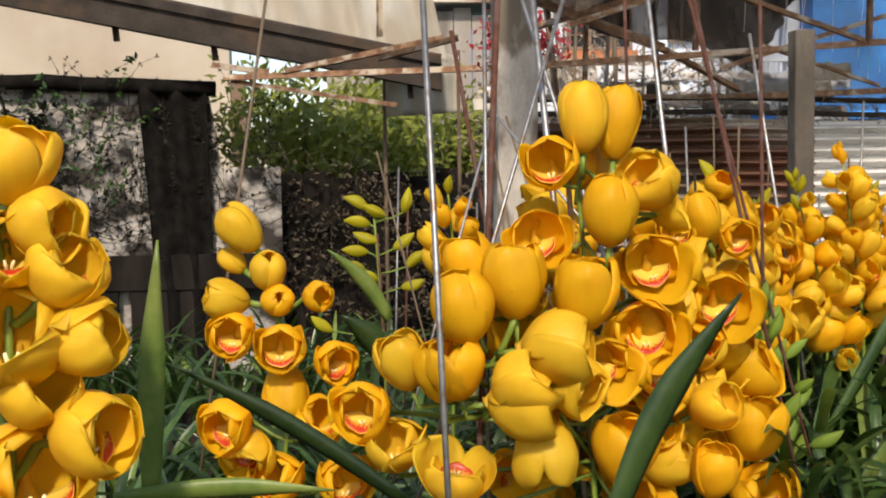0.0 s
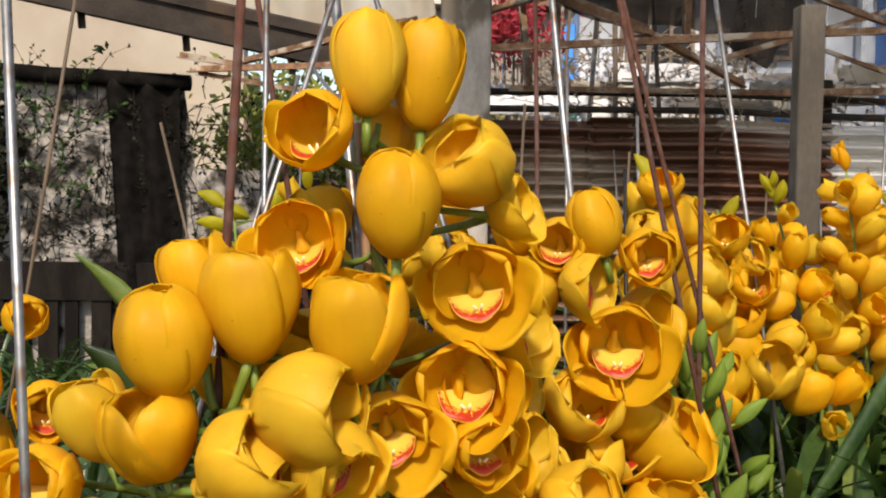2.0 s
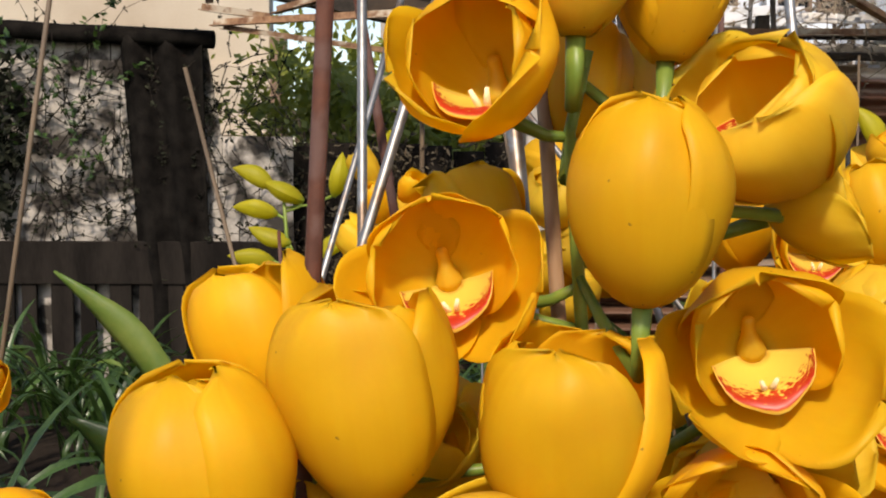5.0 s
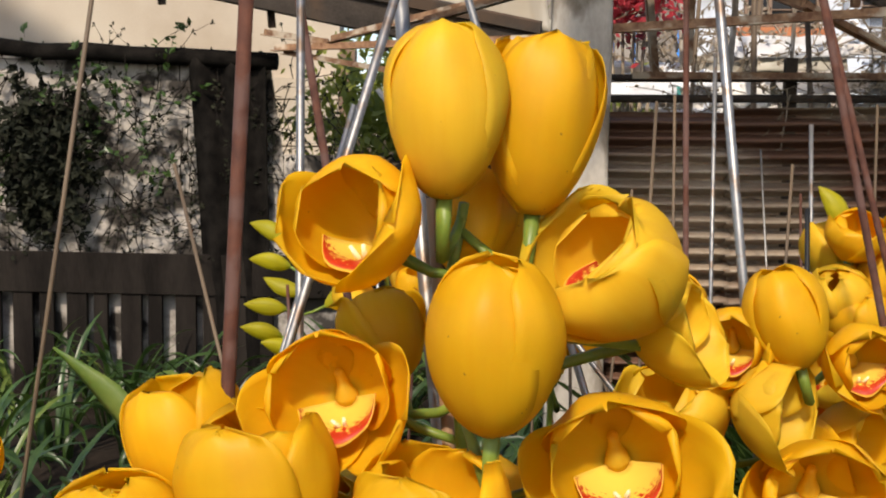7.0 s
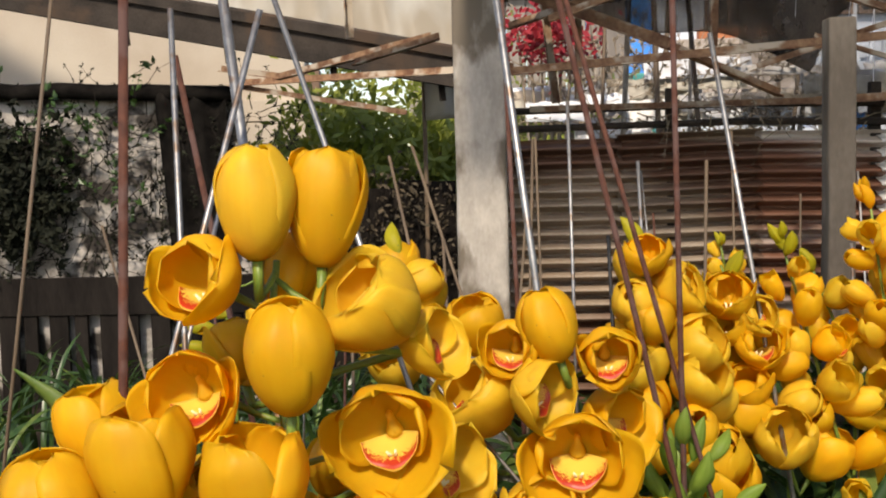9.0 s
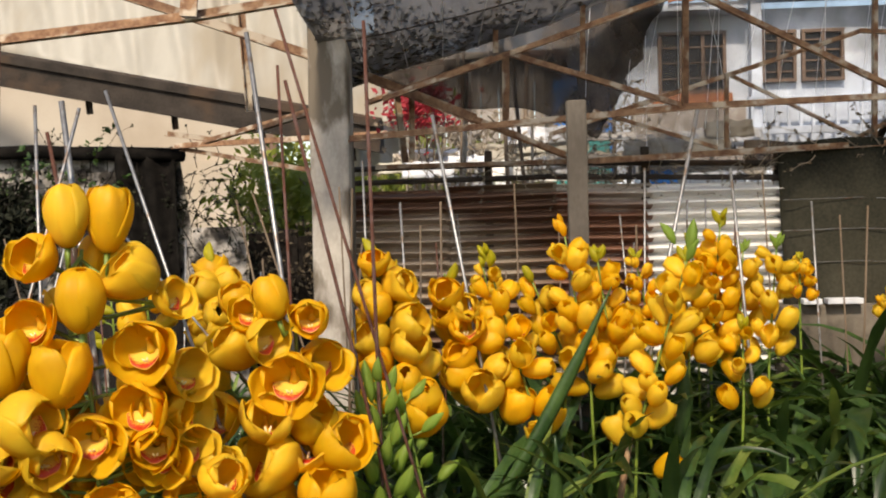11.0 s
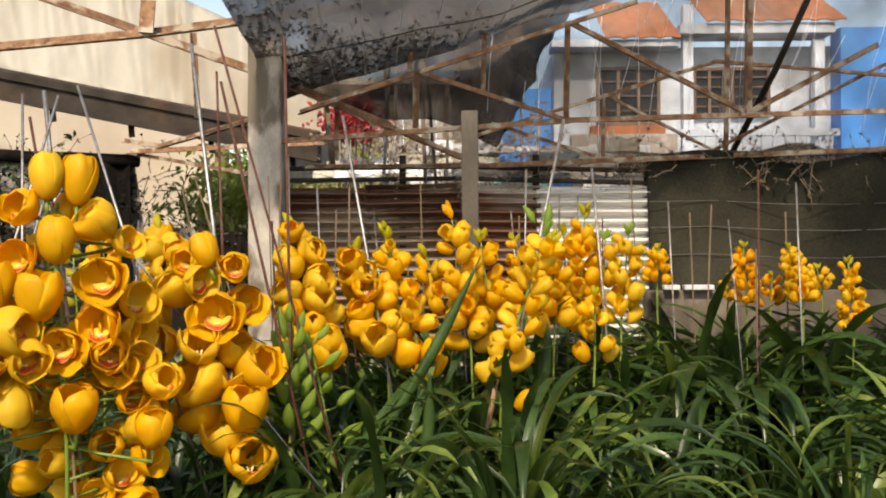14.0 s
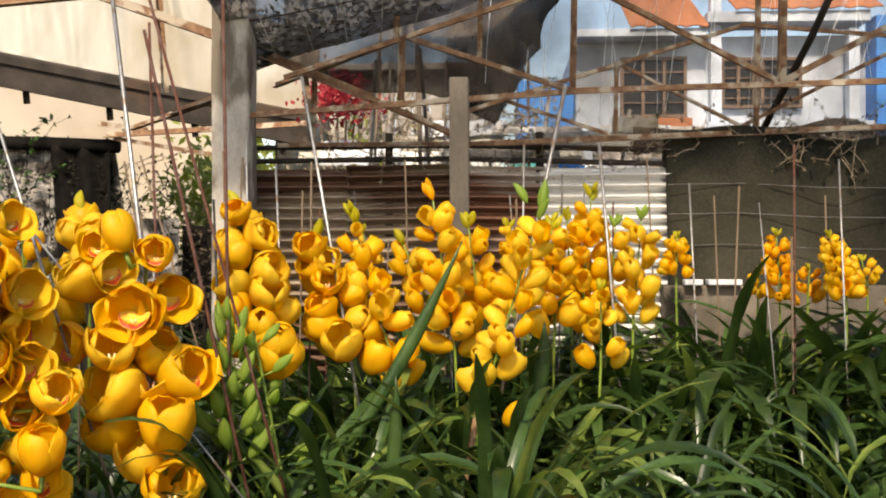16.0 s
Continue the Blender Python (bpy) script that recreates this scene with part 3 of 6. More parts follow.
def spike(plant, low, top, n, size, seed, buds=3, petal=PETAL, bud_mat=BUD, spread=0.055, far=True, root=None, kinds=("tulip", "shut", "half", "tulip", "shut", "half"), bow=(0, 0, 0)):
    """A flower spike: flowers in a spiral from low to top, then buds."""
    rnd = random.Random(seed)
    low, top = Vector(low), Vector(top)
    root = Vector(root) if root else Vector((low.x + rnd.uniform(-0.03, 0.03), low.y + 0.02, 0.05))
    stalk(plant, curve_pts(root, low, 4) + curve_pts(low, top, 6, bow)[1:], 0.006, 0.0028)
    for i in range(n):
        t = (i + 0.3) / n
        c = low.lerp(top, t * 0.92) + Vector(bow) * math.sin(math.pi * t)
        az = i * 2.4 + rnd.uniform(-0.6, 0.6) + seed
        out = Vector((math.cos(az), math.sin(az) - 0.25, 0)).normalized()
        s = size * (1.08 - 0.35 * t) * rnd.uniform(0.78, 1.12)
        at = c + out * spread * (1.1 - 0.45 * t) + Vector((0, 0, rnd.uniform(-0.018, 0.018)))
        face = out * rnd.uniform(0.5, 1.0) + Vector((0, -0.15, rnd.uniform(0.25, 1.4)))
        kd = kinds[rnd.randrange(len(kinds))]
        tone = PETAL_PALE if petal is PETAL and rnd.random() < 0.55 else petal
        if t > 0.75 and kd == "open":
            kd = "tulip"
        if far:
            far_flower(plant, at, face, s, kd, tone, rnd.uniform(-20, 20), rnd.randrange(8))
        else:
            near_flower(plant, c - Vector((0, 0, 0.02)), at, face, s, kd, tone, rnd.uniform(-15, 15), rnd.randrange(6))
    for i in range(buds):
        az = rnd.uniform(0, 6.28)
        c = low.lerp(top, 0.93 + 0.09 * i / max(1, buds))
        bud(plant, c, (math.cos(az) * 0.6, math.sin(az) * 0.6, 0.9), size * (0.62 - 0.06 * i), bud_mat, rnd.randrange(6))


def rod(a, b, r, material, name="support_rod", label="thin straight steel support rod standing among orchids", category="rod", group="support rods"):
    bm = tube(bmesh.new(), [Vector(a), Vector(a).lerp(Vector(b), 0.5), Vector(b)], [r, r, r], 8)
    return smooth(tagged(obj(name, bm, material), label, category, group))


def to_ground(a, b):
    """Carries the line from b down through a to the soil."""
    a, b = Vector(a), Vector(b)
    d = a - b
    return tuple(a + d * ((0.0 - a.z) / d.z)) if d.z < -0.05 else tuple(a)


# ---- setting ----
LAID = set()


def fresh():
    """The top-level objects made since the last call."""
    obs = [o for o in bpy.data.objects if o.parent is None and o.name not in LAID]
    LAID.update(o.name for o in obs)
    return obs


def set_down(a, b, k):
    """Sets what was just built, drawn round a on its own grid, down at b, k times as large."""
    m = Matrix.Translation(b) @ Matrix.Scale(k, 4) @ Matrix.Translation(-Vector(a))
    for ob in fresh():
        ob.matrix_basis = m @ ob.matrix_basis


def spread_grid(k, n, reach):
    s = 2 * k / n - 1
    return math.copysign(abs(s) ** 2.6, s) * reach


def ground_height(x, y):
    near = max(0.0, 1 - math.hypot(x - 1, y - 3) / 14)
    return 0.035 * noise.noise(Vector((x * 1.7, y * 1.7, 0))) * near + 0.012 * noise.noise(Vector((x * 7, y * 7, 3))) * near - 0.02


bm = bmesh.new()
sheet(bm, 90, 90, lambda u, v: Vector((spread_grid(u * 90, 90, 400) + 1, spread_grid(v * 90, 90, 400) + 3, ground_height(spread_grid(u * 90, 90, 400) + 1, spread_grid(v * 90, 90, 400) + 3))))
tagged(obj("ground", bm, SOIL), "dark damp bare soil between the orchid rows", "ground", kind="structure")


def concrete_post(x, y, w, z1, label, material):
    bm = bmesh.new()
    box(bm, (x - w / 2, y - w / 2, -0.05), (x + w / 2, y + w / 2, z1), w * 0.09)
    bmesh.ops.subdivide_edges(bm, edges=[e for e in bm.edges if abs(e.verts[0].co.z - e.verts[1].co.z) > 1], cuts=14)
    for v in bm.verts:
        n = noise.noise_vector(v.co * 5) * 0.004
        v.co += Vector((n.x, n.y, 0))
    return smooth(tagged(obj("concrete_post", bm, material), label, "post", "concrete posts"))


concrete_post(0.281, 3.66, 0.165, 2.30, "square grey cast concrete post with chipped edges", CONCRETE)
concrete_post(1.29, 3.22, 0.075, 1.76, "slim grey concrete post with pale patches, roof shade put into its dark colour", CONCRETE_SHADED)


fresh()

# corrugated fence: sheets with ridges running level
def corrugated(parent, x0, x1, y, z0, z1, pitch, material, label, dents=0.01, tilt=0.0):
    n = int((z1 - z0) / pitch * 8)

    def fn(u, v):
        x, z = x0 + (x1 - x0) * u, z0 + (z1 - z0) * v
        return Vector((x, y - 0.046 * math.sin(2 * math.pi * z / pitch) + dents * noise.noise(Vector((x * 2, z * 2, y))), z + tilt * (u - 0.5)))
    return part("sheet", sheet(bmesh.new(), 14, n, fn, thick=0.0015), material, parent, label)


fence = thing("corrugated_fence", (1.3, 5.6, 0), "rusty corrugated iron sheet fence with level ridges", "fence")
for x0, x1, z1, m, lab, tl in ((-0.05, 0.62, 1.53, CORR_RUST, "rust-stained corrugated sheet", 0.0), (0.60, 1.24, 1.55, CORR_RUST, "rust-stained corrugated sheet", 0.012), (1.22, 1.78, 1.54, CORR, "weathered grey corrugated sheet", -0.01), (1.75, 2.52, 1.53, CORR_SUNLIT, "corrugated sheet with sunlight put into its near-white colour", 0.0)):
    s = corrugated(fence, x0, x1, 5.6 - 0.006 * (m is CORR_SUNLIT), -0.42, z1, 0.064, m, lab, 0.012, tl)
    s.matrix_parent_inverse = fence.matrix_world.inverted()
for x in (0.0, 0.85, 1.75, 2.5):
    p = part("post", bar(bmesh.new(), (x, 5.66, -0.42), (x, 5.66, 1.75), 0.045), IRON_DARK, fence)
    p.matrix_parent_inverse = fence.matrix_world.inverted()
for z, x0, x1 in ((1.66, -0.1, 2.6), (1.58, -0.1, 2.55)):
    p = part("rail", tube(bmesh.new(), [(x0, 5.6, z), (1.2, 5.61, z + 0.01), (x1, 5.6, z - 0.03)], [0.016] * 3), IRON_DARK, fence)
    p.matrix_parent_inverse = fence.matrix_world.inverted()

# dark shade curtain with folds, hung beside the fence
curtain = thing("shade_curtain", (4.2, 5.55, 0.9), "dark brown shade-cloth curtain hanging in shallow folds", "curtain")


def curtain_fn(u, v):
    x, z = 2.48 + 4.2 * u, 0.80 + 0.92 * v + 0.04 * math.sin(u * 19) * v
    return Vector((x, 5.52 + 0.05 * math.sin(x * 6 + 3 * noise.noise(Vector((x, z, 0)))) + 0.035 * noise.noise(Vector((x * 5, z * 3, 1))), z))


c = part("cloth", sheet(bmesh.new(), 120, 16, curtain_fn, thick=0.003), CURTAIN, curtain)
c.matrix_parent_inverse = curtain.matrix_world.inverted()
c = part("valance", sheet(bmesh.new(), 110, 6, lambda u, v: Vector((2.3 + 4.4 * u, 5.60 + 0.02 * math.sin(u * 60), 1.60 + 0.05 * noise.noise(Vector((u * 14, 0, 3))) + (0.17 + 0.07 * noise.noise(Vector((u * 9, 0, 7)))) * v)), thick=0.002), VALANCE, curtain, "torn brown netting above the curtain")
c.matrix_parent_inverse = curtain.matrix_world.inverted()
for z in (1.07, 1.25, 1.42):
    pts = [(2.48 + 0.42 * i, 5.462 + 0.006 * math.sin(i), z + 0.012 * math.sin(i * 1.9) - 0.006 * i) for i in range(11)]
    c = part("wire", tube(bmesh.new(), pts, [0.0026] * 11, 6), STEEL, curtain)
    c.matrix_parent_inverse = curtain.matrix_world.inverted()

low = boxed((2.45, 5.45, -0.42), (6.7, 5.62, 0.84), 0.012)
tagged(obj("low_wall", low, CONCRETE_BROWN), "low dark brown concrete wall with paler patches below the curtain", "wall", kind="structure")
ledge = thing("white_ledge", (3.0, 5.42, 0.86), "strips of bright white sheet lying on the low wall", "sheet")
for x0, x1 in ((2.56, 2.66), (2.69, 2.88)):
    c = part("strip", boxed((x0, 5.38, 0.845), (x1, 5.47, 0.875), 0.004), PLASTER, ledge)
    c.matrix_parent_inverse = ledge.matrix_world.inverted()

set_down((1.220, 5.600, 1.540), (1.223, 3.900, 1.469), 0.772)

# ---- roof trusses ----
def iron(parent, a, b, w, name="bar", material=None):
    p = part(name, bar(bmesh.new(), a, b, w), material or IRON, parent)
    p.matrix_parent_inverse = parent.matrix_world.inverted()
    return p


truss = thing("roof_truss", (2.5, 4.7, 2.0), "rusty angle-iron roof truss with peeling pale paint", "truss")
for a, b, w, nm in (
        ((0.147, 4.700, 1.738), (1.854, 4.700, 1.847), 0.032, "chord"),
        ((1.820, 4.690, 1.847), (3.751, 4.690, 1.889), 0.032, "chord"),
        ((0.336, 4.730, 1.937), (2.254, 4.730, 2.547), 0.030, "rafter"),
        ((0.959, 4.710, 2.142), (0.952, 4.710, 1.811), 0.034, "upright"),
        ((1.845, 4.710, 2.408), (1.833, 4.710, 1.855), 0.034, "upright"),
        ((2.905, 4.710, 2.656), (2.890, 4.710, 1.881), 0.046, "upright"),
        ((0.966, 4.720, 2.144), (1.819, 4.720, 1.857), 0.030, "brace"),
        ((1.869, 4.720, 2.420), (2.881, 4.720, 1.886), 0.034, "brace"),
        ((2.890, 4.720, 1.885), (3.646, 4.720, 2.279), 0.034, "brace")):
    iron(truss, a, b, w, nm)
set_down((0.955, 4.700, 1.810), (1.025, 3.600, 1.735), 0.838)
far_truss = thing("roof_truss", (2.5, 5.35, 2.0), "thin rusty iron truss behind the first one", "truss")
for a, b, w, nm in (
        ((0.188, 5.300, 1.640), (1.451, 5.300, 1.642), 0.028, "chord"),
        ((1.416, 5.300, 1.642), (4.060, 5.300, 1.734), 0.034, "chord"),
        ((1.175, 5.340, 1.799), (2.902, 5.340, 2.321), 0.026, "rafter"),
        ((2.882, 5.330, 2.320), (4.084, 5.330, 2.210), 0.026, "rafter"),
        ((2.161, 5.320, 2.107), (2.153, 5.320, 1.695), 0.026, "upright"),
        ((2.975, 5.320, 2.752), (2.955, 5.320, 1.696), 0.034, "upright"),
        ((1.377, 5.320, 2.556), (1.368, 5.320, 2.134), 0.030, "upright"),
        ((2.169, 5.360, 2.113), (2.879, 5.360, 1.737), 0.022, "brace"),
        ((2.879, 5.360, 1.737), (4.102, 5.360, 2.343), 0.024, "brace"),
        ((1.426, 5.360, 1.927), (2.114, 5.360, 1.699), 0.022, "brace"),
        ((0.894, 5.320, 2.688), (0.885, 5.320, 2.267), 0.030, "upright"),
        ((0.408, 5.300, 2.081), (0.399, 5.300, 1.678), 0.03, "upright")):
    iron(far_truss, a, b, w, nm)
set_down((2.000, 5.300, 1.700), (1.848, 3.800, 1.611), 0.775)
pole = tube(bmesh.new(), [(3.196, 4.400, 2.564), (3.094, 4.850, 2.139), (2.949, 5.280, 1.703)], [0.02, 0.02, 0.02], 10)
smooth(tagged(obj("leaning_pole", pole, IRON_DARK), "dark iron pole leaning across the truss", "pole"))

set_down((3.000, 4.850, 2.000), (2.706, 3.650, 1.886), 0.800)

# eaves rail and long girder on the near side
eaves = thing("eaves_rail", (0.2, 3.6, 2.2), "rusty steel eaves rail and girder along the roof edge", "rail")
iron(eaves, (-1.374, 3.900, 2.625), (0.175, 3.920, 2.076), 0.045, "rail")
iron(eaves, (0.175, 3.920, 2.076), (0.889, 3.620, 1.747), 0.04, "rail")
iron(eaves, (0.889, 3.620, 1.747), (1.283, 3.800, 1.594), 0.03, "rail")
iron(eaves, (-1.361, 3.350, 2.068), (-0.247, 3.450, 2.183), 0.045, "girder")
iron(eaves, (-0.247, 3.450, 2.183), (1.042, 3.620, 2.382), 0.045, "girder")
iron(eaves, (1.042, 3.620, 2.382), (2.232, 3.700, 2.531), 0.045, "girder")
iron(eaves, (-0.246, 3.430, 2.171), (-0.234, 3.430, 2.324), 0.07, "cleat")
iron(eaves, (-0.234, 4.200, 2.340), (-0.235, 4.300, 1.885), 0.03, "strut")
iron(eaves, (-0.241, 4.400, 1.802), (0.111, 4.200, 1.869), 0.03, "strut")
iron(eaves, (0.501, 4.100, 2.047), (0.547, 4.100, 1.600), 0.03, "strut")
iron(eaves, (0.374, 4.050, 1.878), (0.965, 3.700, 2.007), 0.028, "brace")
fresh()

# shade nets: a sagging roof net and a screen above the fence
def net_roof(u, v):
    a = mix3((0.085, 5.600, 2.131), (-0.3, 3.3, 3.15), v)
    b = mix3((2.718, 5.600, 2.905), (4.2, 3.3, 3.9), v)
    p = mix3(a, b, u)
    return Vector((p[0], p[1], p[2] - 0.16 * math.sin(math.pi * v) * math.sin(math.pi * u) + 0.05 * noise.noise(Vector((p[0] * 2, p[1] * 2, 0)))))


roof = tagged(obj("roof_net", sheet(bmesh.new(), 40, 30, net_roof, thick=0.002), ROOFNET), "sagging black shade-net roof darkened by fallen leaves", "net", kind="structure")


for k in range(13):
    u = 0.06 + 0.075 * k
    part("seam", tube(bmesh.new(), [net_roof(min(1, u + 0.05 * v / 8), v / 8) - Vector((0, 0, 0.006)) for v in range(9)], [0.0026] * 9, 5), PLASTER, roof)
for k in range(3):
    part("cord", tube(bmesh.new(), [net_roof(0.03 + 0.94 * q / 12, 0.18 + 0.27 * k) - Vector((0, 0, 0.009)) for q in range(13)], [0.004] * 13, 5), IRON_DARK, roof)


set_down((1.200, 5.600, 2.400), (1.196, 3.920, 2.137), 0.800)


def net_screen(y, left, right, low, high):
    def fn(u, v):
        x = left + (right(v) - left) * u
        z = low(x) + (high(x) - low(x)) * v
        return Vector((x, y + 0.05 * math.sin(x * 5 + z * 3) + 0.03 * noise.noise(Vector((x * 3, z * 3, 0))), z))
    return sheet(bmesh.new(), 56, 26, fn, thick=0.002)


def ragged(v):
    return 1.50 + 0.66 * v + 0.10 * noise.noise(Vector((v * 5, 0, 2))) + 0.07 * noise.noise(Vector((v * 17, 0, 5)))


tagged(obj("net_screen", net_screen(5.72, 0.2, ragged, lambda x: 2.16 - 0.26 * (x - 0.28) + 0.04 * math.sin(x * 7), lambda x: 2.75 + 0.2 * (x - 0.2)), SHADENET), "dark grey shade netting stretched above the fence", "net", kind="structure")
thin_screen = tagged(obj("net_screen", net_screen(5.82, 1.2, lambda v: 7.2, lambda x: 1.6, lambda x: 2.85 + 0.09 * x), THINNET), "thin see-through grey netting in front of the house", "net", kind="structure")
rnd = random.Random(66)
for k in range(44):
    x = 1.5 + 0.11 * k + rnd.uniform(-0.08, 0.08)
    lean = rnd.gauss(0.12, 0.1)
    z0, z1 = rnd.uniform(1.65, 2.2), rnd.uniform(2.5, 3.1)
    part("seam", tube(bmesh.new(), [(x, 5.745, z0), (x + lean * 0.35, 5.74, (z0 + z1) / 2), (x + lean, 5.745, z1)], [0.0014] * 3, 5), PLASTER, thin_screen)

set_down((1.220, 5.700, 1.900), (1.213, 3.980, 1.747), 0.772)

# added net, out of view overhead, only to dim the sun on the second bed
tagged(obj("roof_net", sheet(bmesh.new(), 30, 30, lambda u, v: Vector((2.75 + 4.6 * u, -1.6 + 4.9 * v, 3.45 + 0.1 * u - 0.12 * math.sin(math.pi * u) * math.sin(math.pi * v))), thick=0.002), ADDED_NET), "unseen black net added overhead to shade the second bed of plants", "net", kind="structure")

fresh()

# ---- gutter, cream sheeting and the walls on the left ----
GUT_A, GUT_B = Vector((-2.294, 6.150, 2.403)), Vector((0.208, 5.950, 1.884))
gut = thing("gutter", (-0.4, 6.0, 2.2), "long dark steel box gutter stained with rust", "gutter")
gd = (GUT_B - GUT_A).normalized()
gs = Vector((gd.y, -gd.x, 0))


def girder(a, b, w, h):
    bm = bmesh.new()
    prof = [(-w / 2, -h / 2), (w / 2, -h / 2), (w / 2, -h / 4), (w * 0.3, -h / 4), (w * 0.3, h / 4), (w / 2, h / 4), (w / 2, h / 2), (-w / 2, h / 2)]
    rings = [[bm.verts.new(p + gs * q[0] + Vector((0, 0, q[1]))) for q in prof] for p in (a, b)]
    for k in range(8):
        bm.faces.new((rings[0][k], rings[0][(k + 1) % 8], rings[1][(k + 1) % 8], rings[1][k]))
    bm.faces.new(rings[0][::-1])
    bm.faces.new(rings[1])
    bmesh.ops.recalc_face_normals(bm, faces=bm.faces)
    return bm


p = part("trough", girder(GUT_A - gd * 2.5, GUT_B, 0.14, 0.21), IRON_DARK, gut)
p.matrix_parent_inverse = gut.matrix_world.inverted()
p = part("pipe", tube(bmesh.new(), [GUT_A - gd * 2.5 + Vector((0, 0, 0.12)), GUT_B + Vector((0, 0, 0.10))], [0.024, 0.024], 10), IRON_DARK, gut)
p.matrix_parent_inverse = gut.matrix_world.inverted()
for k in range(4):
    q = GUT_A.lerp(GUT_B, 0.2 + 0.24 * k)
    p = part("bracket", bar(bmesh.new(), q + Vector((0, 0, -0.06)), q + Vector((0.01, 0, -0.19)), 0.035), IRON_DARK, gut)
    p.matrix_parent_inverse = gut.matrix_world.inverted()
iron(gut, (-1.193, 5.900, 1.942), (-0.846, 5.800, 1.882), 0.035, "arm")
iron(gut, (-1.118, 5.800, 1.853), (0.392, 5.000, 1.820), 0.035, "tie")
iron(gut, (-0.727, 5.200, 1.826), (0.059, 4.400, 1.893), 0.035, "brace")
iron(gut, (-1.070, 5.800, 1.833), (-0.116, 5.200, 1.640), 0.025, "tie")


def cream_fn(u, v):
    q = (GUT_A - gd * 2.5).lerp(GUT_B + gd * 0.05, u) + Vector((0, 0.05, 0.09))
    top = Vector((-2.833, 6.900, 4.070)).lerp(Vector((0.176, 6.450, 2.576)), u * 1.9 - 0.9)
    return q.lerp(top, v) + Vector((gs.x, gs.y, 0)) * (0.022 * math.sin(u * 150 + 4 * noise.noise(Vector((u * 20, v, 5)))) * (0.3 + v) + 0.04 * noise.noise(Vector((u * 14, v * 3, 0))))


tagged(obj("cream_sheeting", sheet(bmesh.new(), 260, 14, cream_fn, thick=0.003), CREAM), "cream translucent plastic sheeting with soft upright creases", "sheeting", kind="structure")
fresh()

back = thing("tan_building", (-2.2, 8.2, 0), "plain tan rendered building with level siding boards", "building")
p = part("wall", boxed((-6.5, 8.2, -0.05), (-1.30, 8.4, 3.4), 0.01), TAN, back)
p.matrix_parent_inverse = back.matrix_world.inverted()
for k in range(5):
    p = part("siding_board", boxed((-1.86, 8.15, 1.20 + 0.17 * k), (-1.29, 8.195, 1.36 + 0.17 * k), 0.006), TAN, back)
    p.matrix_parent_inverse = back.matrix_world.inverted()
p = part("corner_post", boxed((-1.285, 8.1, -0.05), (-1.17, 8.2, 2.25), 0.01), FRAME_BROWN, back, "dark red-brown wooden post")
p.matrix_parent_inverse = back.matrix_world.inverted()
set_down((-1.460, 6.600, 2.050), (-1.656, 7.813, 2.030), 1.1875)

# screen of grey cloth, black netting and pickets
GX0, GY = -4.2, 6.6
screen = thing("garden_screen", (-2.4, 6.6, 0), "grey cloth screen draped with black netting and dead creeper", "screen")


def put_in(parent, ob):
    ob.matrix_parent_inverse = parent.matrix_world.inverted()
    return ob


put_in(screen, part("cloth", sheet(bmesh.new(), 40, 20, lambda u, v: Vector((GX0 + (-0.98 - GX0) * u, GY + 0.05 + 0.03 * noise.noise(Vector((u * 12, v * 6, 0))), 0.02 + ((2.0 if u < 0.86 else 1.45) - 0.02) * v)), thick=0.004), NETGREY, screen))
put_in(screen, part("netting", sheet(bmesh.new(), 16, 30, lambda u, v: Vector((-1.92 + 0.12 * (1 - v) + (0.46 - 0.10 * (1 - v)) * u, GY - 0.04 + 0.035 * math.sin(u * 14 + v * 3) + 0.02 * noise.noise(Vector((u * 5, v * 9, 2))), 0.0 + 2.0 * v)), thick=0.006), BLACKNET, screen, "black netting hanging in folds"))
put_in(screen, smooth(part("roll", tube(bmesh.new(), [(GX0 + 0.28 * i, GY - 0.03, 2.10 - 0.012 * i + 0.03 * noise.noise(Vector((i * 0.9, 0, 0)))) for i in range(11)], [0.05 + 0.02 * noise.noise(Vector((i, 5, 0))) for i in range(11)], 8), BLACKNET, screen, "rolled-up black netting along the top")))
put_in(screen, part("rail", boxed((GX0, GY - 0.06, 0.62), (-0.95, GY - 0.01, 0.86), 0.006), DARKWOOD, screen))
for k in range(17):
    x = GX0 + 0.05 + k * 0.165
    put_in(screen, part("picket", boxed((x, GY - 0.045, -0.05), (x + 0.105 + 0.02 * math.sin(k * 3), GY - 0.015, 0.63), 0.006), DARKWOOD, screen))


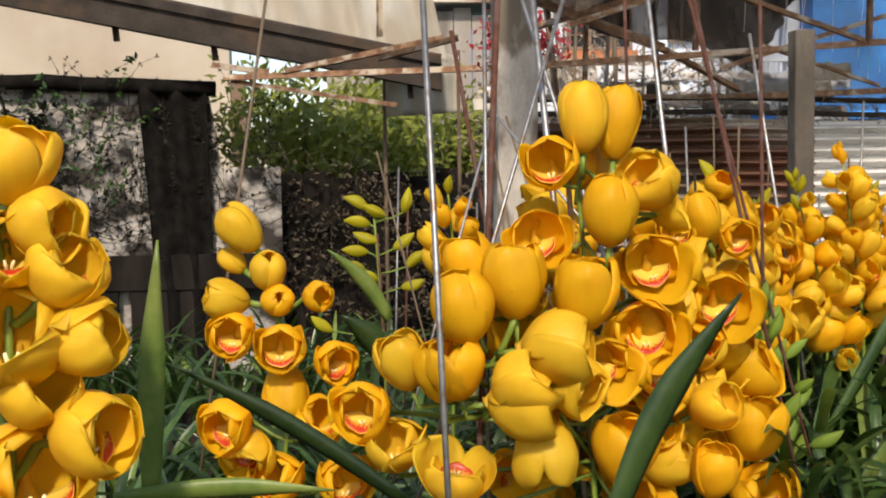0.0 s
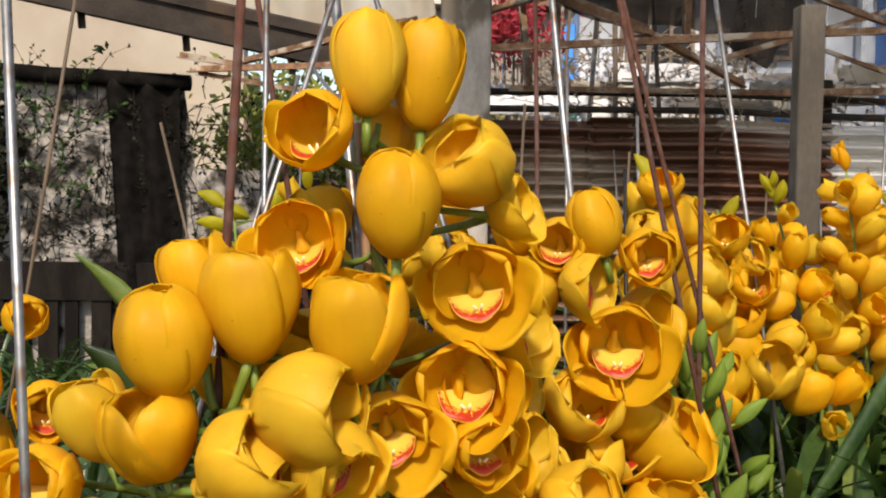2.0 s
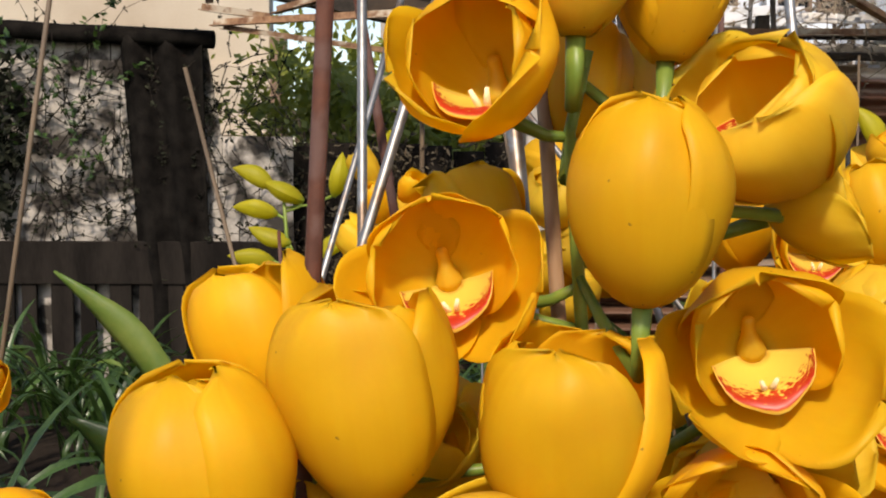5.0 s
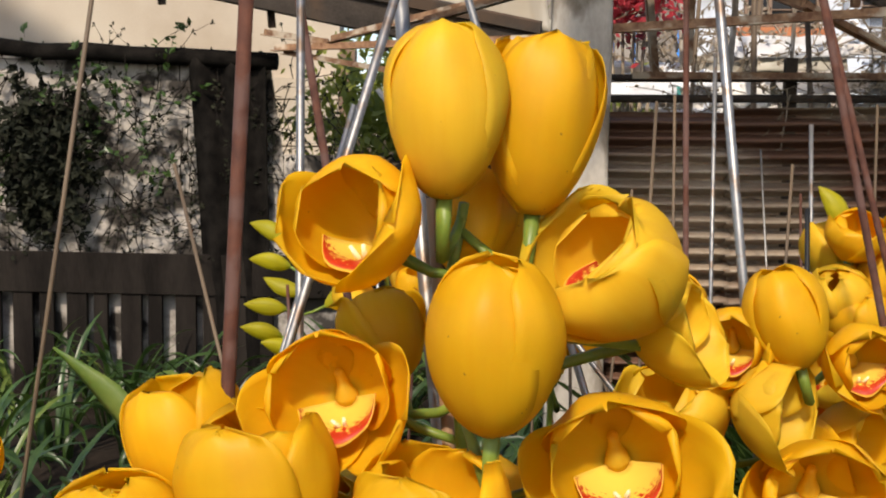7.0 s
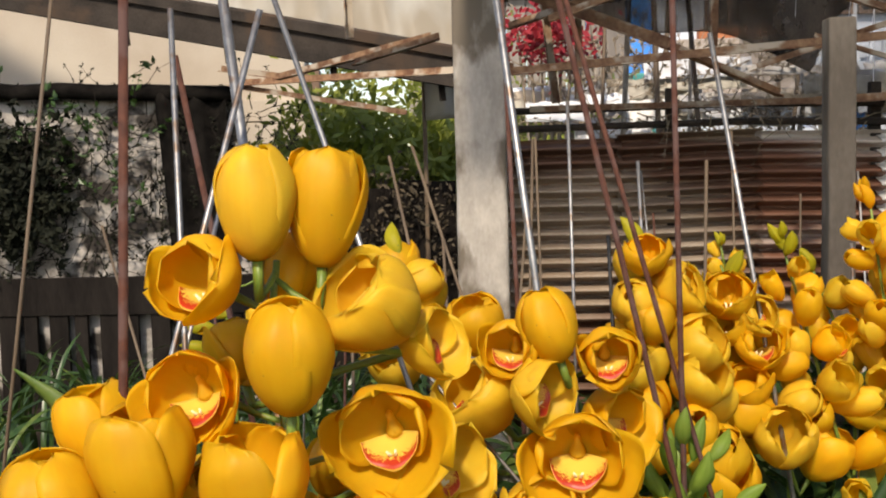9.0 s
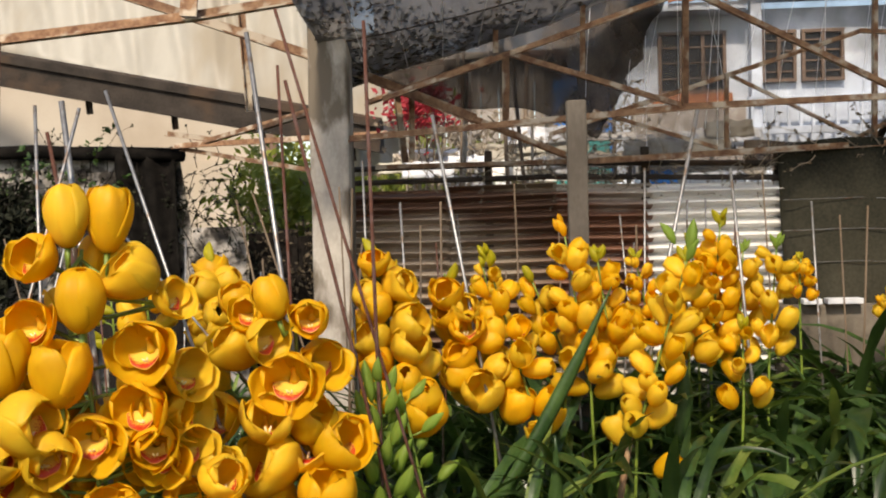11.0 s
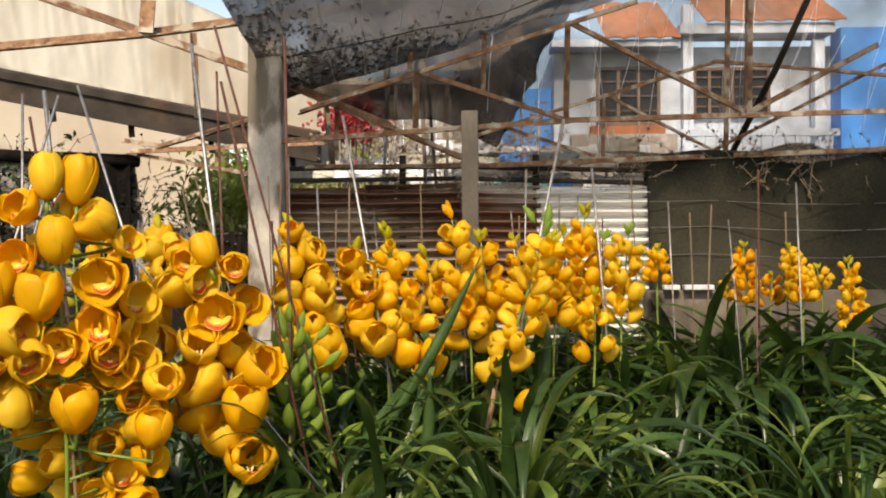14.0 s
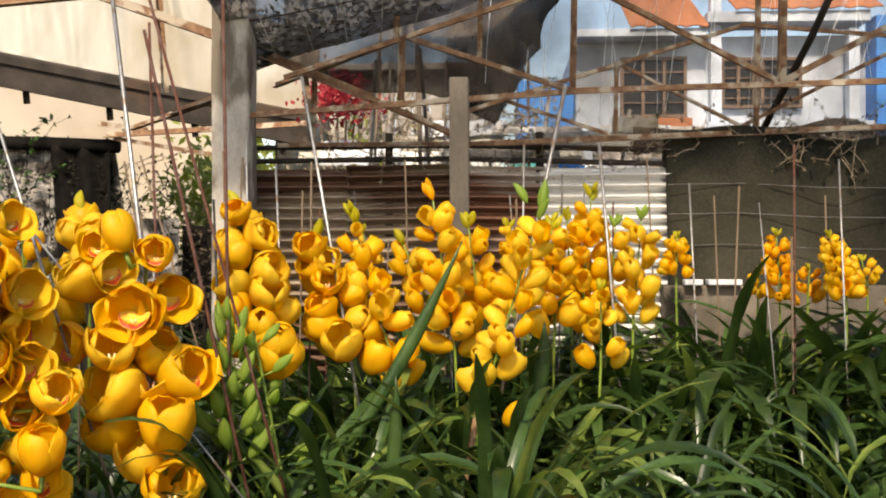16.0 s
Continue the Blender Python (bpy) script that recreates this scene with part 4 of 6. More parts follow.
def twigs(name, count, lo, hi, length, radius, material, seed, label, category, leaf=None, leaf_size=0.03, leaf_n=2, droop=0.0, flat=1.0):
    """A tangle of thin crooked twigs with small leaves, in one mesh."""
    rnd = random.Random(seed)
    bm = bmesh.new()
    for i in range(count):
        p = Vector([rnd.uniform(a, b) for a, b in zip(lo, hi)])
        d = Vector((rnd.gauss(0, 1), rnd.gauss(0, 1) * flat, rnd.gauss(0, 1) - droop)).normalized()
        pts = [p.copy()]
        for k in range(4):
            d = (d + Vector((rnd.gauss(0, 0.4), rnd.gauss(0, 0.4) * flat, rnd.gauss(0, 0.4) - droop * 0.3))).normalized()
            p = p + d * length * rnd.uniform(0.15, 0.35)
            pts.append(p.copy())
        if radius > 0:
            tube(bm, pts, [radius * (1 - 0.17 * k) for k in range(5)], 4, False)
        if leaf:
            for q in pts[1:]:
                for _ in range(leaf_n):
                    c = q + Vector((rnd.gauss(0, 1), rnd.gauss(0, 1) * flat, rnd.gauss(0, 1))) * leaf_size * 0.4
                    a = Vector((rnd.gauss(0, 1), rnd.gauss(0, 1), rnd.gauss(0, 1))).normalized()
                    b = a.orthogonal().normalized()
                    s = leaf_size * rnd.uniform(0.5, 1.2)
                    vs = [bm.verts.new(c + a * s * 0.9), bm.verts.new(c + b * s * 0.42 + a.cross(b) * s * 0.12), bm.verts.new(c - a * s * 0.8), bm.verts.new(c - b * s * 0.42 + a.cross(b) * s * 0.12)]
                    f = bm.faces.new(vs)
                    f.material_index = 1
    ob = obj(name, bm, material)
    if leaf:
        ob.data.materials.append(leaf)
    return tagged(ob, label, category, kind="stuff")


BLACKLEAF = mat("black_leaf", (0.008, 0.010, 0.006), (0.026, 0.028, 0.016), 8, 0.8, spec=0.15)
DARKLEAF = mat("dead_leaf", (0.05, 0.042, 0.025), (0.13, 0.095, 0.055), 8, 0.8)
twigs("creeper", 400, (GX0, GY - 0.02, 0.85), (-1.0, GY + 0.0, 1.9), 0.35, 0.004, DARKWOOD, 4, "dead dark creeper clinging to the grey cloth screen", "creeper", BLACKLEAF, 0.020, 3, 0.2, 0.06)
twigs("hanging_creeper", 130, (-2.95, GY - 0.14, 1.15), (-2.60, GY - 0.03, 1.78), 0.22, 0.003, DARKWOOD, 5, "thick dark creeper hanging over the grey cloth screen", "creeper", BLACKLEAF, 0.045, 5, 0.3, 0.3)
twigs("creeper", 60, (-4.2, GY - 0.14, 1.3), (-2.0, GY - 0.03, 2.05), 0.3, 0.003, DARKWOOD, 6, "leafy dark-green creeper along the top of the screen", "creeper", LEAF, 0.035, 3, 0.3, 0.3)

# the boards' near-black colour holds the shade they stand in
dark = thing("dark_fence", (0.0, 6.9, 0), "board fence with its shade put into a near-black colour", "fence")
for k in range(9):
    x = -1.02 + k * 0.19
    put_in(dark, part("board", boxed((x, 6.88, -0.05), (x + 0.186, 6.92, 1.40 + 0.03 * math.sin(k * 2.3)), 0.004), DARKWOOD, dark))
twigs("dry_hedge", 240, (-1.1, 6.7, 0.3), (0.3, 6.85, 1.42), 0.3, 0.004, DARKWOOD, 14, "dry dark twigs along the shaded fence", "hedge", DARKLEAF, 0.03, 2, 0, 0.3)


def leafy_tree(at, h, r, seed, label, leafmat, n=2600, leaf=0.06):
    t = thing("tree", at, label, "tree")
    rnd = random.Random(seed)
    base = Vector(at)
    bm = bmesh.new()
    tube(bm, [base, base + Vector((0.05, 0, h * 0.35)), base + Vector((-0.02, 0.03, h * 0.6))], [0.09, 0.07, 0.045], 8)
    tips = []
    for k in range(7):
        a = k * 0.9 + rnd.random()
        s = base + Vector((0.03, 0, h * (0.3 + 0.045 * k)))
        e = base + Vector((math.cos(a) * r * 0.75, math.sin(a) * r * 0.6, h * rnd.uniform(0.55, 0.92)))
        tube(bm, [s, s.lerp(e, 0.5) + Vector((0, 0, 0.08)), e], [0.035, 0.022, 0.008], 6)
        tips += [s.lerp(e, q) for q in (0.45, 0.7, 1.0)]
    put_in(t, smooth(part("trunk", bm, DRY, t)))
    bm = bmesh.new()
    for i in range(n):
        c = tips[rnd.randrange(len(tips))] + Vector((rnd.gauss(0, r * 0.28), rnd.gauss(0, r * 0.24), rnd.gauss(0, h * 0.09)))
        a = Vector((rnd.gauss(0, 1), rnd.gauss(0, 1), rnd.gauss(0, 1) - 0.4)).normalized()
        b = a.orthogonal().normalized()
        s = leaf * rnd.uniform(0.6, 1.3)
        bm.faces.new([bm.verts.new(c + a * s), bm.verts.new(c + b * s * 0.4), bm.verts.new(c - a * s), bm.verts.new(c - b * s * 0.4)])
    put_in(t, part("crown", bm, leafmat, t))
    return t


leafy_tree((-0.55, 8.6, 0), 2.45, 0.95, 2, "bushy light-green garden tree behind the fence", SHRUB, 7600, 0.055)
leafy_tree((0.35, 8.9, 0), 2.3, 0.7, 3, "bushy light-green garden tree behind the fence", SHRUB, 4600, 0.055)

set_down((-1.460, 6.600, 2.050), (-1.275, 6.350, 1.900), 0.950)

# scrub, scrap and blossom behind the fence
twigs("scrub", 420, (0.3, 6.9, 0.9), (2.0, 7.9, 2.15), 0.45, 0.006, DRY, 8, "tangled grey-brown dry scrub behind the fence", "scrub", DRY, 0.026, 4)
twigs("scrub", 260, (2.0, 6.2, 0.9), (4.2, 7.2, 1.62), 0.4, 0.005, DRY, 18, "low grey-brown dry scrub behind the curtain", "scrub", DRY, 0.024, 3)
twigs("dry_vines", 150, (2.5, 5.40, 1.66), (6.7, 5.56, 1.73), 0.26, 0.004, DRY, 9, "dry vines and fallen leaves heaped along the curtain top", "vines", DARKLEAF, 0.022, 3, 0.15, 0.4)
twigs("dry_vines", 70, (0.4, 5.5, 1.56), (2.6, 5.62, 1.66), 0.25, 0.0035, DRY, 10, "dry vines and pale litter on top of the fence", "vines", DRY, 0.016, 1, 0.1, 0.4)
set_down((1.200, 6.600, 1.700), (1.158, 4.700, 1.590), 0.760)
rnd = random.Random(93)
bm = bmesh.new()
for i in range(2600):
    u, v = abs(rnd.gauss(0.12, 0.22)), abs(rnd.gauss(0.02, 0.10))
    if i % 5 < 2:
        u, v = abs(rnd.gauss(0.0, 0.09)), rnd.uniform(0.0, 0.95)
    c = net_roof(min(u, 0.9), min(v, 0.97)) + Vector((0, 0, 0.006))
    a = Vector((rnd.gauss(0, 1), rnd.gauss(0, 1), rnd.gauss(0, 0.3))).normalized()
    b = a.orthogonal().normalized()
    q = 0.02 * rnd.uniform(0.5, 1.4)
    bm.faces.new([bm.verts.new(c + a * q), bm.verts.new(c + b * q * 0.5), bm.verts.new(c - a * q), bm.verts.new(c - b * q * 0.5)])
tagged(obj("leaf_litter", bm, DARKLEAF), "dark fallen leaves lying on the roof net", "litter", kind="stuff")
set_down((1.200, 5.600, 2.400), (1.196, 3.920, 2.137), 0.800)
rnd = random.Random(90)
for k in range(46):
    cx, cz, cy = rnd.uniform(0.35, 2.7), rnd.uniform(1.55, 2.02), rnd.uniform(6.95, 7.6)
    w, h = rnd.uniform(0.15, 0.7), rnd.uniform(0.05, 0.16)
    m = (PLASTER, CREAM, TAN, CORR_SUNLIT, CREAM, PLASTER)[k % 6] if k != 20 else BLUE
    bm = sheet(bmesh.new(), 16, 6, lambda u, v: Vector((cx + w * (u - 0.5), cy + 0.05 * v + 0.03 * noise.noise(Vector((u * 6 + k, v * 4, k))), cz + h * (v - 0.5) + 0.025 * noise.noise(Vector((u * 5, v * 3, k + 7))))), thick=0.002)
    tagged(obj("scrap_sheet", bm, m), {"blue_paint": "crumpled scrap of blue plastic sheet", "white_plaster": "crumpled scrap of white plastic sheet", "cream_sheeting": "crumpled scrap of cream plastic sheet", "tan_wall": "broken piece of tan rendered board", "sun_bright_sheet": "bent scrap of galvanised metal sheet"}[m.name] + " behind the fence", "scrap", "scraps behind the fence")
for k in range(12):
    x, y = rnd.uniform(0.5, 2.4), rnd.uniform(6.2, 7.6)
    rod((x, y, -0.02), (x + rnd.gauss(0, 0.12), y, rnd.uniform(2.0, 2.7)), rnd.uniform(0.010, 0.018), (BAMBOO, CONCRETE)[k % 2], "garden_pole", ("brown bamboo pole behind the fence", "pale upright pole behind the fence")[k % 2], "pole", "poles behind the fence")
bush = thing("flowering_shrub", (0.403, 7.200, 2.216), "shrub covered in bright red blossom", "shrub")
rnd = random.Random(31)
bm = bmesh.new()
for i in range(800):
    c = Vector((0.426, 7.200, 2.216)) + Vector((rnd.gauss(0, 0.13), rnd.gauss(0, 0.12), rnd.gauss(0, 0.09)))
    a = Vector((rnd.gauss(0, 1), rnd.gauss(0, 1), rnd.gauss(0, 1))).normalized()
    b = a.orthogonal().normalized()
    s = 0.03 * rnd.uniform(0.6, 1.2)
    bm.faces.new([bm.verts.new(c + a * s), bm.verts.new(c + b * s * 0.6), bm.verts.new(c - a * s), bm.verts.new(c - b * s * 0.6)])
put_in(bush, part("blossom", bm, BLOSSOM, bush))
c = Vector((0.426, 7.200, 2.216))
for k in range(6):
    put_in(bush, smooth(part("stem", tube(bmesh.new(), [(c.x, c.y, 0), (c.x + 0.03 * k - 0.08, c.y, 1.2), c + Vector((0.07 * k - 0.18, 0.03 * k, 0.02 * k))], [0.02, 0.014, 0.006], 6), DRY, bush)))

set_down((1.200, 7.200, 1.800), (1.134, 5.000, 1.653), 0.750)

shed = thing("weathered_shed", (0.9, 12.0, 0), "weathered grey-brown plank shed behind the garden", "shed")
SHEDWOOD = mat("grey_planks", (0.26, 0.23, 0.20), (0.38, 0.34, 0.30), 3, 0.9, bump=0.4, stretch=(1, 1, 0.15), wear=(0.17, 0.145, 0.13), amount=0.4, vary=0.25)
for k in range(11):
    x = -0.45 + 0.215 * k
    put_in(shed, part("plank", boxed((x, 12.0, -0.6), (x + 0.205, 12.05, 3.25 + 0.05 * math.sin(k * 2.1)), 0.006), SHEDWOOD, shed))
put_in(shed, part("roof", boxed((-0.6, 11.8, 3.32), (2.1, 14.0, 3.40), 0.01), CORR, shed))
put_in(shed, part("side_wall", boxed((1.84, 12.06, -0.6), (1.90, 13.9, 3.3), 0.006), SHEDWOOD, shed))

set_down((0.900, 12.000, 2.200), (0.605, 10.000, 2.030), 0.850)

# ---- house beyond the netting ----
HY = 18.0
house = thing("house", (6.5, HY, 0), "white two-storey house with blue trim and a tiled roof", "house")


def slab(name, x0, x1, z0, z1, y0, y1, material, bevel=0.01, label="", parent=None):
    return put_in(parent or house, part(name, boxed((x0, y0, z0), (x1, y1, z1), bevel), material, parent or house, label))


slab("wall", 3.79, 11.0, -0.6, 5.15, HY, HY + 5, HOUSE_WHITE)
slab("wall", 2.67, 3.77, -0.6, 4.41, HY + 0.4, HY + 4, BLUE, label="bright blue painted wall")
slab("wall", 9.30, 12.5, 2.2, 5.4, HY - 0.6, HY - 0.01, BLUE, label="bright blue painted wall")
slab("parapet", 4.50, 5.98, 3.39, 3.56, HY - 0.25, HY - 0.01, TERRA, label="orange brick window ledge")
slab("parapet", 4.1, 6.2, 2.2, 3.38, HY - 0.35, HY - 0.01, BRICKWALL, label="grey stone balcony wall")
slab("column", 6.29, 6.49, 2.2, 5.9, HY - 0.45, HY - 0.2, HOUSE_WHITE)
slab("column", 8.85, 9.05, 2.2, 5.2, HY - 0.45, HY - 0.2, HOUSE_WHITE)
slab("fascia", 3.7, 6.2, 5.06, 5.20, HY - 0.6, HY + 0.2, HOUSE_WHITE, label="white fascia board")
slab("fascia", 6.2, 9.2, 5.30, 5.50, HY - 0.6, HY + 0.2, HOUSE_WHITE)


def window(x0, x1, z0, z1, bars, lights=2):
    """A dark window: frame of four bars round panes that lie behind them."""
    w = put_in(house, part("window", boxed((x0 + 0.02, HY - 0.03, z0 + 0.02), (x1 - 0.02, HY - 0.012, z1 - 0.02)), GLASS_DARK, house, "dark wooden window with bars"))

    def bit(name, ax, bx, az, bz, y0, y1, material):
        part(name, boxed((ax, y0, az), (bx, y1, bz)), material, w)
    for a, b in ((z0, z0 + 0.06), (z1 - 0.06, z1)):
        bit("rail", x0, x1, a, b, HY - 0.14, HY - 0.03, FRAME_BROWN)
    for k in range(lights + 1):
        c = x0 + 0.03 + (x1 - x0 - 0.06) * k / lights
        bit("stile", c - 0.03, c + 0.03, z0 + 0.06, z1 - 0.06, HY - 0.13, HY - 0.03, FRAME_BROWN)
    for k in range(bars):
        z = z0 + (z1 - z0) * (k + 1) / (bars + 1)
        bit("glazing_bar", x0 + 0.03, x1 - 0.03, z - 0.012, z + 0.012, HY - 0.11, HY - 0.06, FRAME_BROWN)
    for k in range(lights):
        a = x0 + 0.06 + (x1 - x0 - 0.06) * k / lights
        bit("pane", a, a + (x1 - x0 - 0.12) / lights - 0.03, z0 + 0.06, z1 - 0.06, HY - 0.055, HY - 0.045, GLASS_DARK)


window(4.63, 5.90, 3.58, 4.75, 3, 3)
window(6.55, 7.20, 3.75, 4.72, 4)
window(7.30, 8.08, 3.75, 4.72, 4)
slab("railing", 6.2, 9.3, 3.30, 3.44, HY - 0.55, HY - 0.46, HOUSE_WHITE, label="white balcony rail")
slab("railing", 6.2, 9.3, 2.74, 2.88, HY - 0.55, HY - 0.46, HOUSE_WHITE)
for k in range(14):
    slab("baluster", 6.25 + 0.22 * k, 6.31 + 0.22 * k, 2.88, 3.30, HY - 0.53, HY - 0.48, HOUSE_WHITE)


def tiles_fn(x0, x1, ridge, eave):
    return lambda u, v: Vector((x0 + (x1 - x0) * u, HY - 0.7 + 2.6 * v, eave + (ridge - eave) * v + 0.035 * abs(math.sin(u * (x1 - x0) * 9)) + 0.03 * ((v * 9) % 1)))


put_in(house, part("roof", sheet(bmesh.new(), 120, 27, tiles_fn(4.75, 6.2, 6.5, 5.21), thick=0.03), TERRA, house, "terracotta tiled roof"))
put_in(house, part("roof", sheet(bmesh.new(), 120, 27, tiles_fn(6.7, 9.4, 6.8, 5.52), thick=0.03), TERRA, house, "terracotta tiled roof"))
tank = boxed((2.5, 16.8, -0.6), (3.6, 17.3, 2.75), 0.03)
tagged(obj("teal_shed", tank, TEAL), "small teal sheet-metal shed", "shed")


set_down((4.620, 18.000, 4.000), (3.625, 18.000, 3.908), 0.927)


def tarp_fn(u, v):
    p = mix3(mix3((-0.239, 6.700, 1.789), (0.301, 6.700, 1.818), u), mix3((-0.250, 6.700, 2.331), (0.274, 6.700, 2.214), u), v)
    return Vector((p[0], p[1] + 0.02 * math.sin(u * 22) + 0.03 * noise.noise(Vector((u * 4, v * 4, 1))), p[2]))


tarp = thing("tarpaulin", (0.020, 6.700, 1.806), "cream tarpaulin hung on two poles behind the fence", "tarpaulin")
put_in(tarp, part("sheet", sheet(bmesh.new(), 30, 12, tarp_fn, thick=0.003), CREAM, tarp))
for p in (tarp_fn(0, 1), tarp_fn(1, 1)):
    put_in(tarp, part("pole", tube(bmesh.new(), [(p.x, p.y + 0.02, -0.03), (p.x, p.y + 0.02, p.z + 0.04)], [0.014, 0.014], 8), BAMBOO, tarp))
set_down((-1.460, 6.600, 2.050), (-1.275, 6.350, 1.900), 0.950)

# ---- orchids ----
main = orchid((0.07, 1.58, 0), "orchid plant with one tall spike of large golden-yellow cupped flowers", 16, 0.62, 101, 0.12)
spine = [Vector((0.093, 1.56, 0.05)), Vector((0.093, 1.56, 0.5)), Vector((0.085, 1.560, 0.800)), Vector((0.073, 1.550, 1.021)), Vector((0.060, 1.560, 1.205)), Vector((0.071, 1.545, 1.266))]
stalk(main, spine, 0.0065, 0.0045)


def stem_at(z):
    for a, b in zip(spine, spine[1:]):
        if a.z <= z <= b.z:
            return a.lerp(b, (z - a.z) / (b.z - a.z))
    return spine[-1] if z > spine[-1].z else spine[0]


def bloom(plant, at, face, size, kind, petal=PETAL, roll=0.0, seed=0, fat=1.0, drop=0.05):
    fat *= 0.86 if kind == "open" else 1.0
    near_flower(plant, stem_at(at[2] - drop), at, face, size, kind, petal, roll, seed, fat)


bloom(main, (0.058, 1.500, 1.343), (0.02, -0.05, 1), 0.144, "shut", PETAL_PALE, 172, 0, 0.76, 0.09)
bloom(main, (0.134, 1.550, 1.333), (0.06, 0.06, 1), 0.153, "tulip", PETAL, 195, 1, 0.72, 0.09)
bloom(main, (-0.013, 1.490, 1.252), (-0.34, -0.86, 0.42), 0.107, "cup", PETAL, 8, 0, 0.95, 0.05)
bloom(main, (0.197, 1.520, 1.213), (-0.52, -0.42, 0.62), 0.128, "cup", PETAL_PALE, -28, 1, 0.92, 0.05)
bloom(main, (0.102, 1.460, 1.156), (0.03, -0.08, 1), 0.142, "shut", PETAL, 150, 1, 0.84, 0.06)
bloom(main, (-0.037, 1.500, 1.104), (-0.1, -0.95, 0.22), 0.111, "open", PETAL, 14, 2, 0.95, 0.05)
bloom(main, (0.206, 1.530, 1.042), (-0.1, -0.97, 0.16), 0.118, "open", PETAL, 12, 1, 1.0, 0.05)
bloom(main, (0.267, 1.580, 1.155), (0.75, -0.3, 0.3), 0.094, "open", PETAL_PALE, 10, 0, 0.9, 0.05)
bloom(main, (0.075, 1.600, 1.243), (0.2, 0.4, 0.9), 0.098, "tulip", PETAL, 0, 0, 0.8, 0.05)
bloom(main, (0.109, 1.640, 1.236), (0.3, 0.5, 0.9), 0.091, "tulip", PETAL_PALE, 40, 2, 0.8, 0.05)
bloom(main, (-0.007, 1.620, 1.138), (-0.3, 0.3, 0.8), 0.095, "half", PETAL, 0, 1, 0.8, 0.05)
bloom(main, (-0.195, 1.440, 0.975), (-0.12, -0.05, 1), 0.144, "shut", PETAL, 150, 1, 0.94, 0.1)
bloom(main, (-0.090, 1.470, 1.019), (-0.04, -0.04, 1), 0.152, "tulip", PETAL, 160, 0, 0.86, 0.1)
bloom(main, (-0.167, 1.540, 1.042), (-0.3, 0.0, 0.95), 0.135, "tulip", PETAL, 40, 2, 0.84, 0.08)
bloom(main, (0.052, 1.460, 0.993), (0.04, -0.1, 1), 0.147, "tulip", PETAL, 30, 3, 0.94, 0.07)
bloom(main, (0.191, 1.530, 0.904), (-0.32, -0.92, 0.1), 0.125, "open", PETAL, 6, 0, 1.0, 0.05)
bloom(main, (-0.010, 1.420, 0.896), (0.82, -0.3, 0.12), 0.149, "half", PETAL_PALE, 20, 2, 0.98, 0.05)
bloom(main, (0.093, 1.500, 0.841), (0.12, -0.95, 0.02), 0.112, "open", PETAL, 5, 1, 1.0, 0.05)
bloom(main, (0.225, 1.550, 0.820), (0.2, -0.9, 0.05), 0.095, "cup", PETAL, 0, 2, 1.0, 0.05)
bloom(main, (-0.211, 1.450, 0.851), (-0.2, -0.2, 0.9), 0.125, "tulip", PETAL, 0, 1, 1.0, 0.06)
bloom(main, (-0.084, 1.400, 0.829), (0.55, -0.35, 0.55), 0.133, "half", PETAL_PALE, 20, 2, 1.0, 0.05)
bloom(main, (0.022, 1.440, 0.819), (0.5, -0.5, -0.2), 0.115, "half", PETAL_PALE, 0, 3, 1.0, 0.05)
bloom(main, (-0.079, 1.420, 0.789), (0.85, -0.3, 0.1), 0.144, "half", PETAL_PALE, 0, 2, 1.0, 0.05)
bloom(main, (-0.033, 1.460, 0.684), (0.05, -0.15, -1), 0.147, "tulip", PETAL_PALE, 20, 0, 0.9, 0.05)
bloom(main, (-0.232, 1.480, 0.840), (-0.1, -0.25, 0.95), 0.127, "tulip", PETAL, 0, 1, 0.95, 0.05)
bloom(main, (-0.311, 1.520, 0.856), (-0.3, -0.1, 0.9), 0.118, "tulip", PETAL_PALE, 20, 0, 0.9, 0.05)
bloom(main, (-0.213, 1.440, 0.652), (0.1, -0.35, 0.9), 0.140, "open", PETAL_PALE, 150, 1, 0.8, 0.05)
bloom(main, (0.139, 1.500, 0.662), (0.05, -0.2, 0.95), 0.145, "tulip", PETAL, 0, 1, 0.95, 0.05)
bloom(main, (0.352, 1.560, 0.595), (0.1, -0.2, 0.9), 0.120, "tulip", PETAL, 50, 2, 0.95, 0.05)
bloom(main, (0.362, 1.600, 0.732), (0.4, -0.5, 0.4), 0.117, "half", PETAL_PALE, 0, 0, 0.9, 0.05)
bloom(main, (-0.393, 1.560, 0.755), (-0.3, -0.8, 0.2), 0.109, "cup", PETAL, 0, 1, 1.0, 0.05)
bloom(main, (-0.326, 1.550, 0.679), (-0.1, -0.5, 0.7), 0.114, "half", PETAL_PALE, 0, 1, 1.0, 0.05)
bloom(main, (-0.072, 1.620, 0.925), (-0.1, -0.4, 0.6), 0.112, "half", PETAL, 0, 0, 0.9, 0.05)
bloom(main, (0.223, 1.600, 0.895), (0.4, -0.8, 0.1), 0.111, "open", PETAL, 0, 0, 0.9, 0.05)
bloom(main, (0.285, 1.620, 0.798), (0.7, -0.5, 0.1), 0.118, "open", PETAL_PALE, 0, 2, 0.9, 0.05)
bloom(main, (0.229, 1.580, 0.783), (0.1, -0.95, 0.0), 0.098, "open", PETAL, 0, 1, 0.95, 0.05)
bloom(main, (0.287, 1.620, 0.977), (0.75, -0.4, 0.2), 0.121, "open", PETAL_PALE, -20, 2, 0.9, 0.05)
bloom(main, (0.272, 1.640, 0.878), (0.8, -0.3, 0.05), 0.116, "open", PETAL_PALE, 30, 1, 0.9, 0.05)
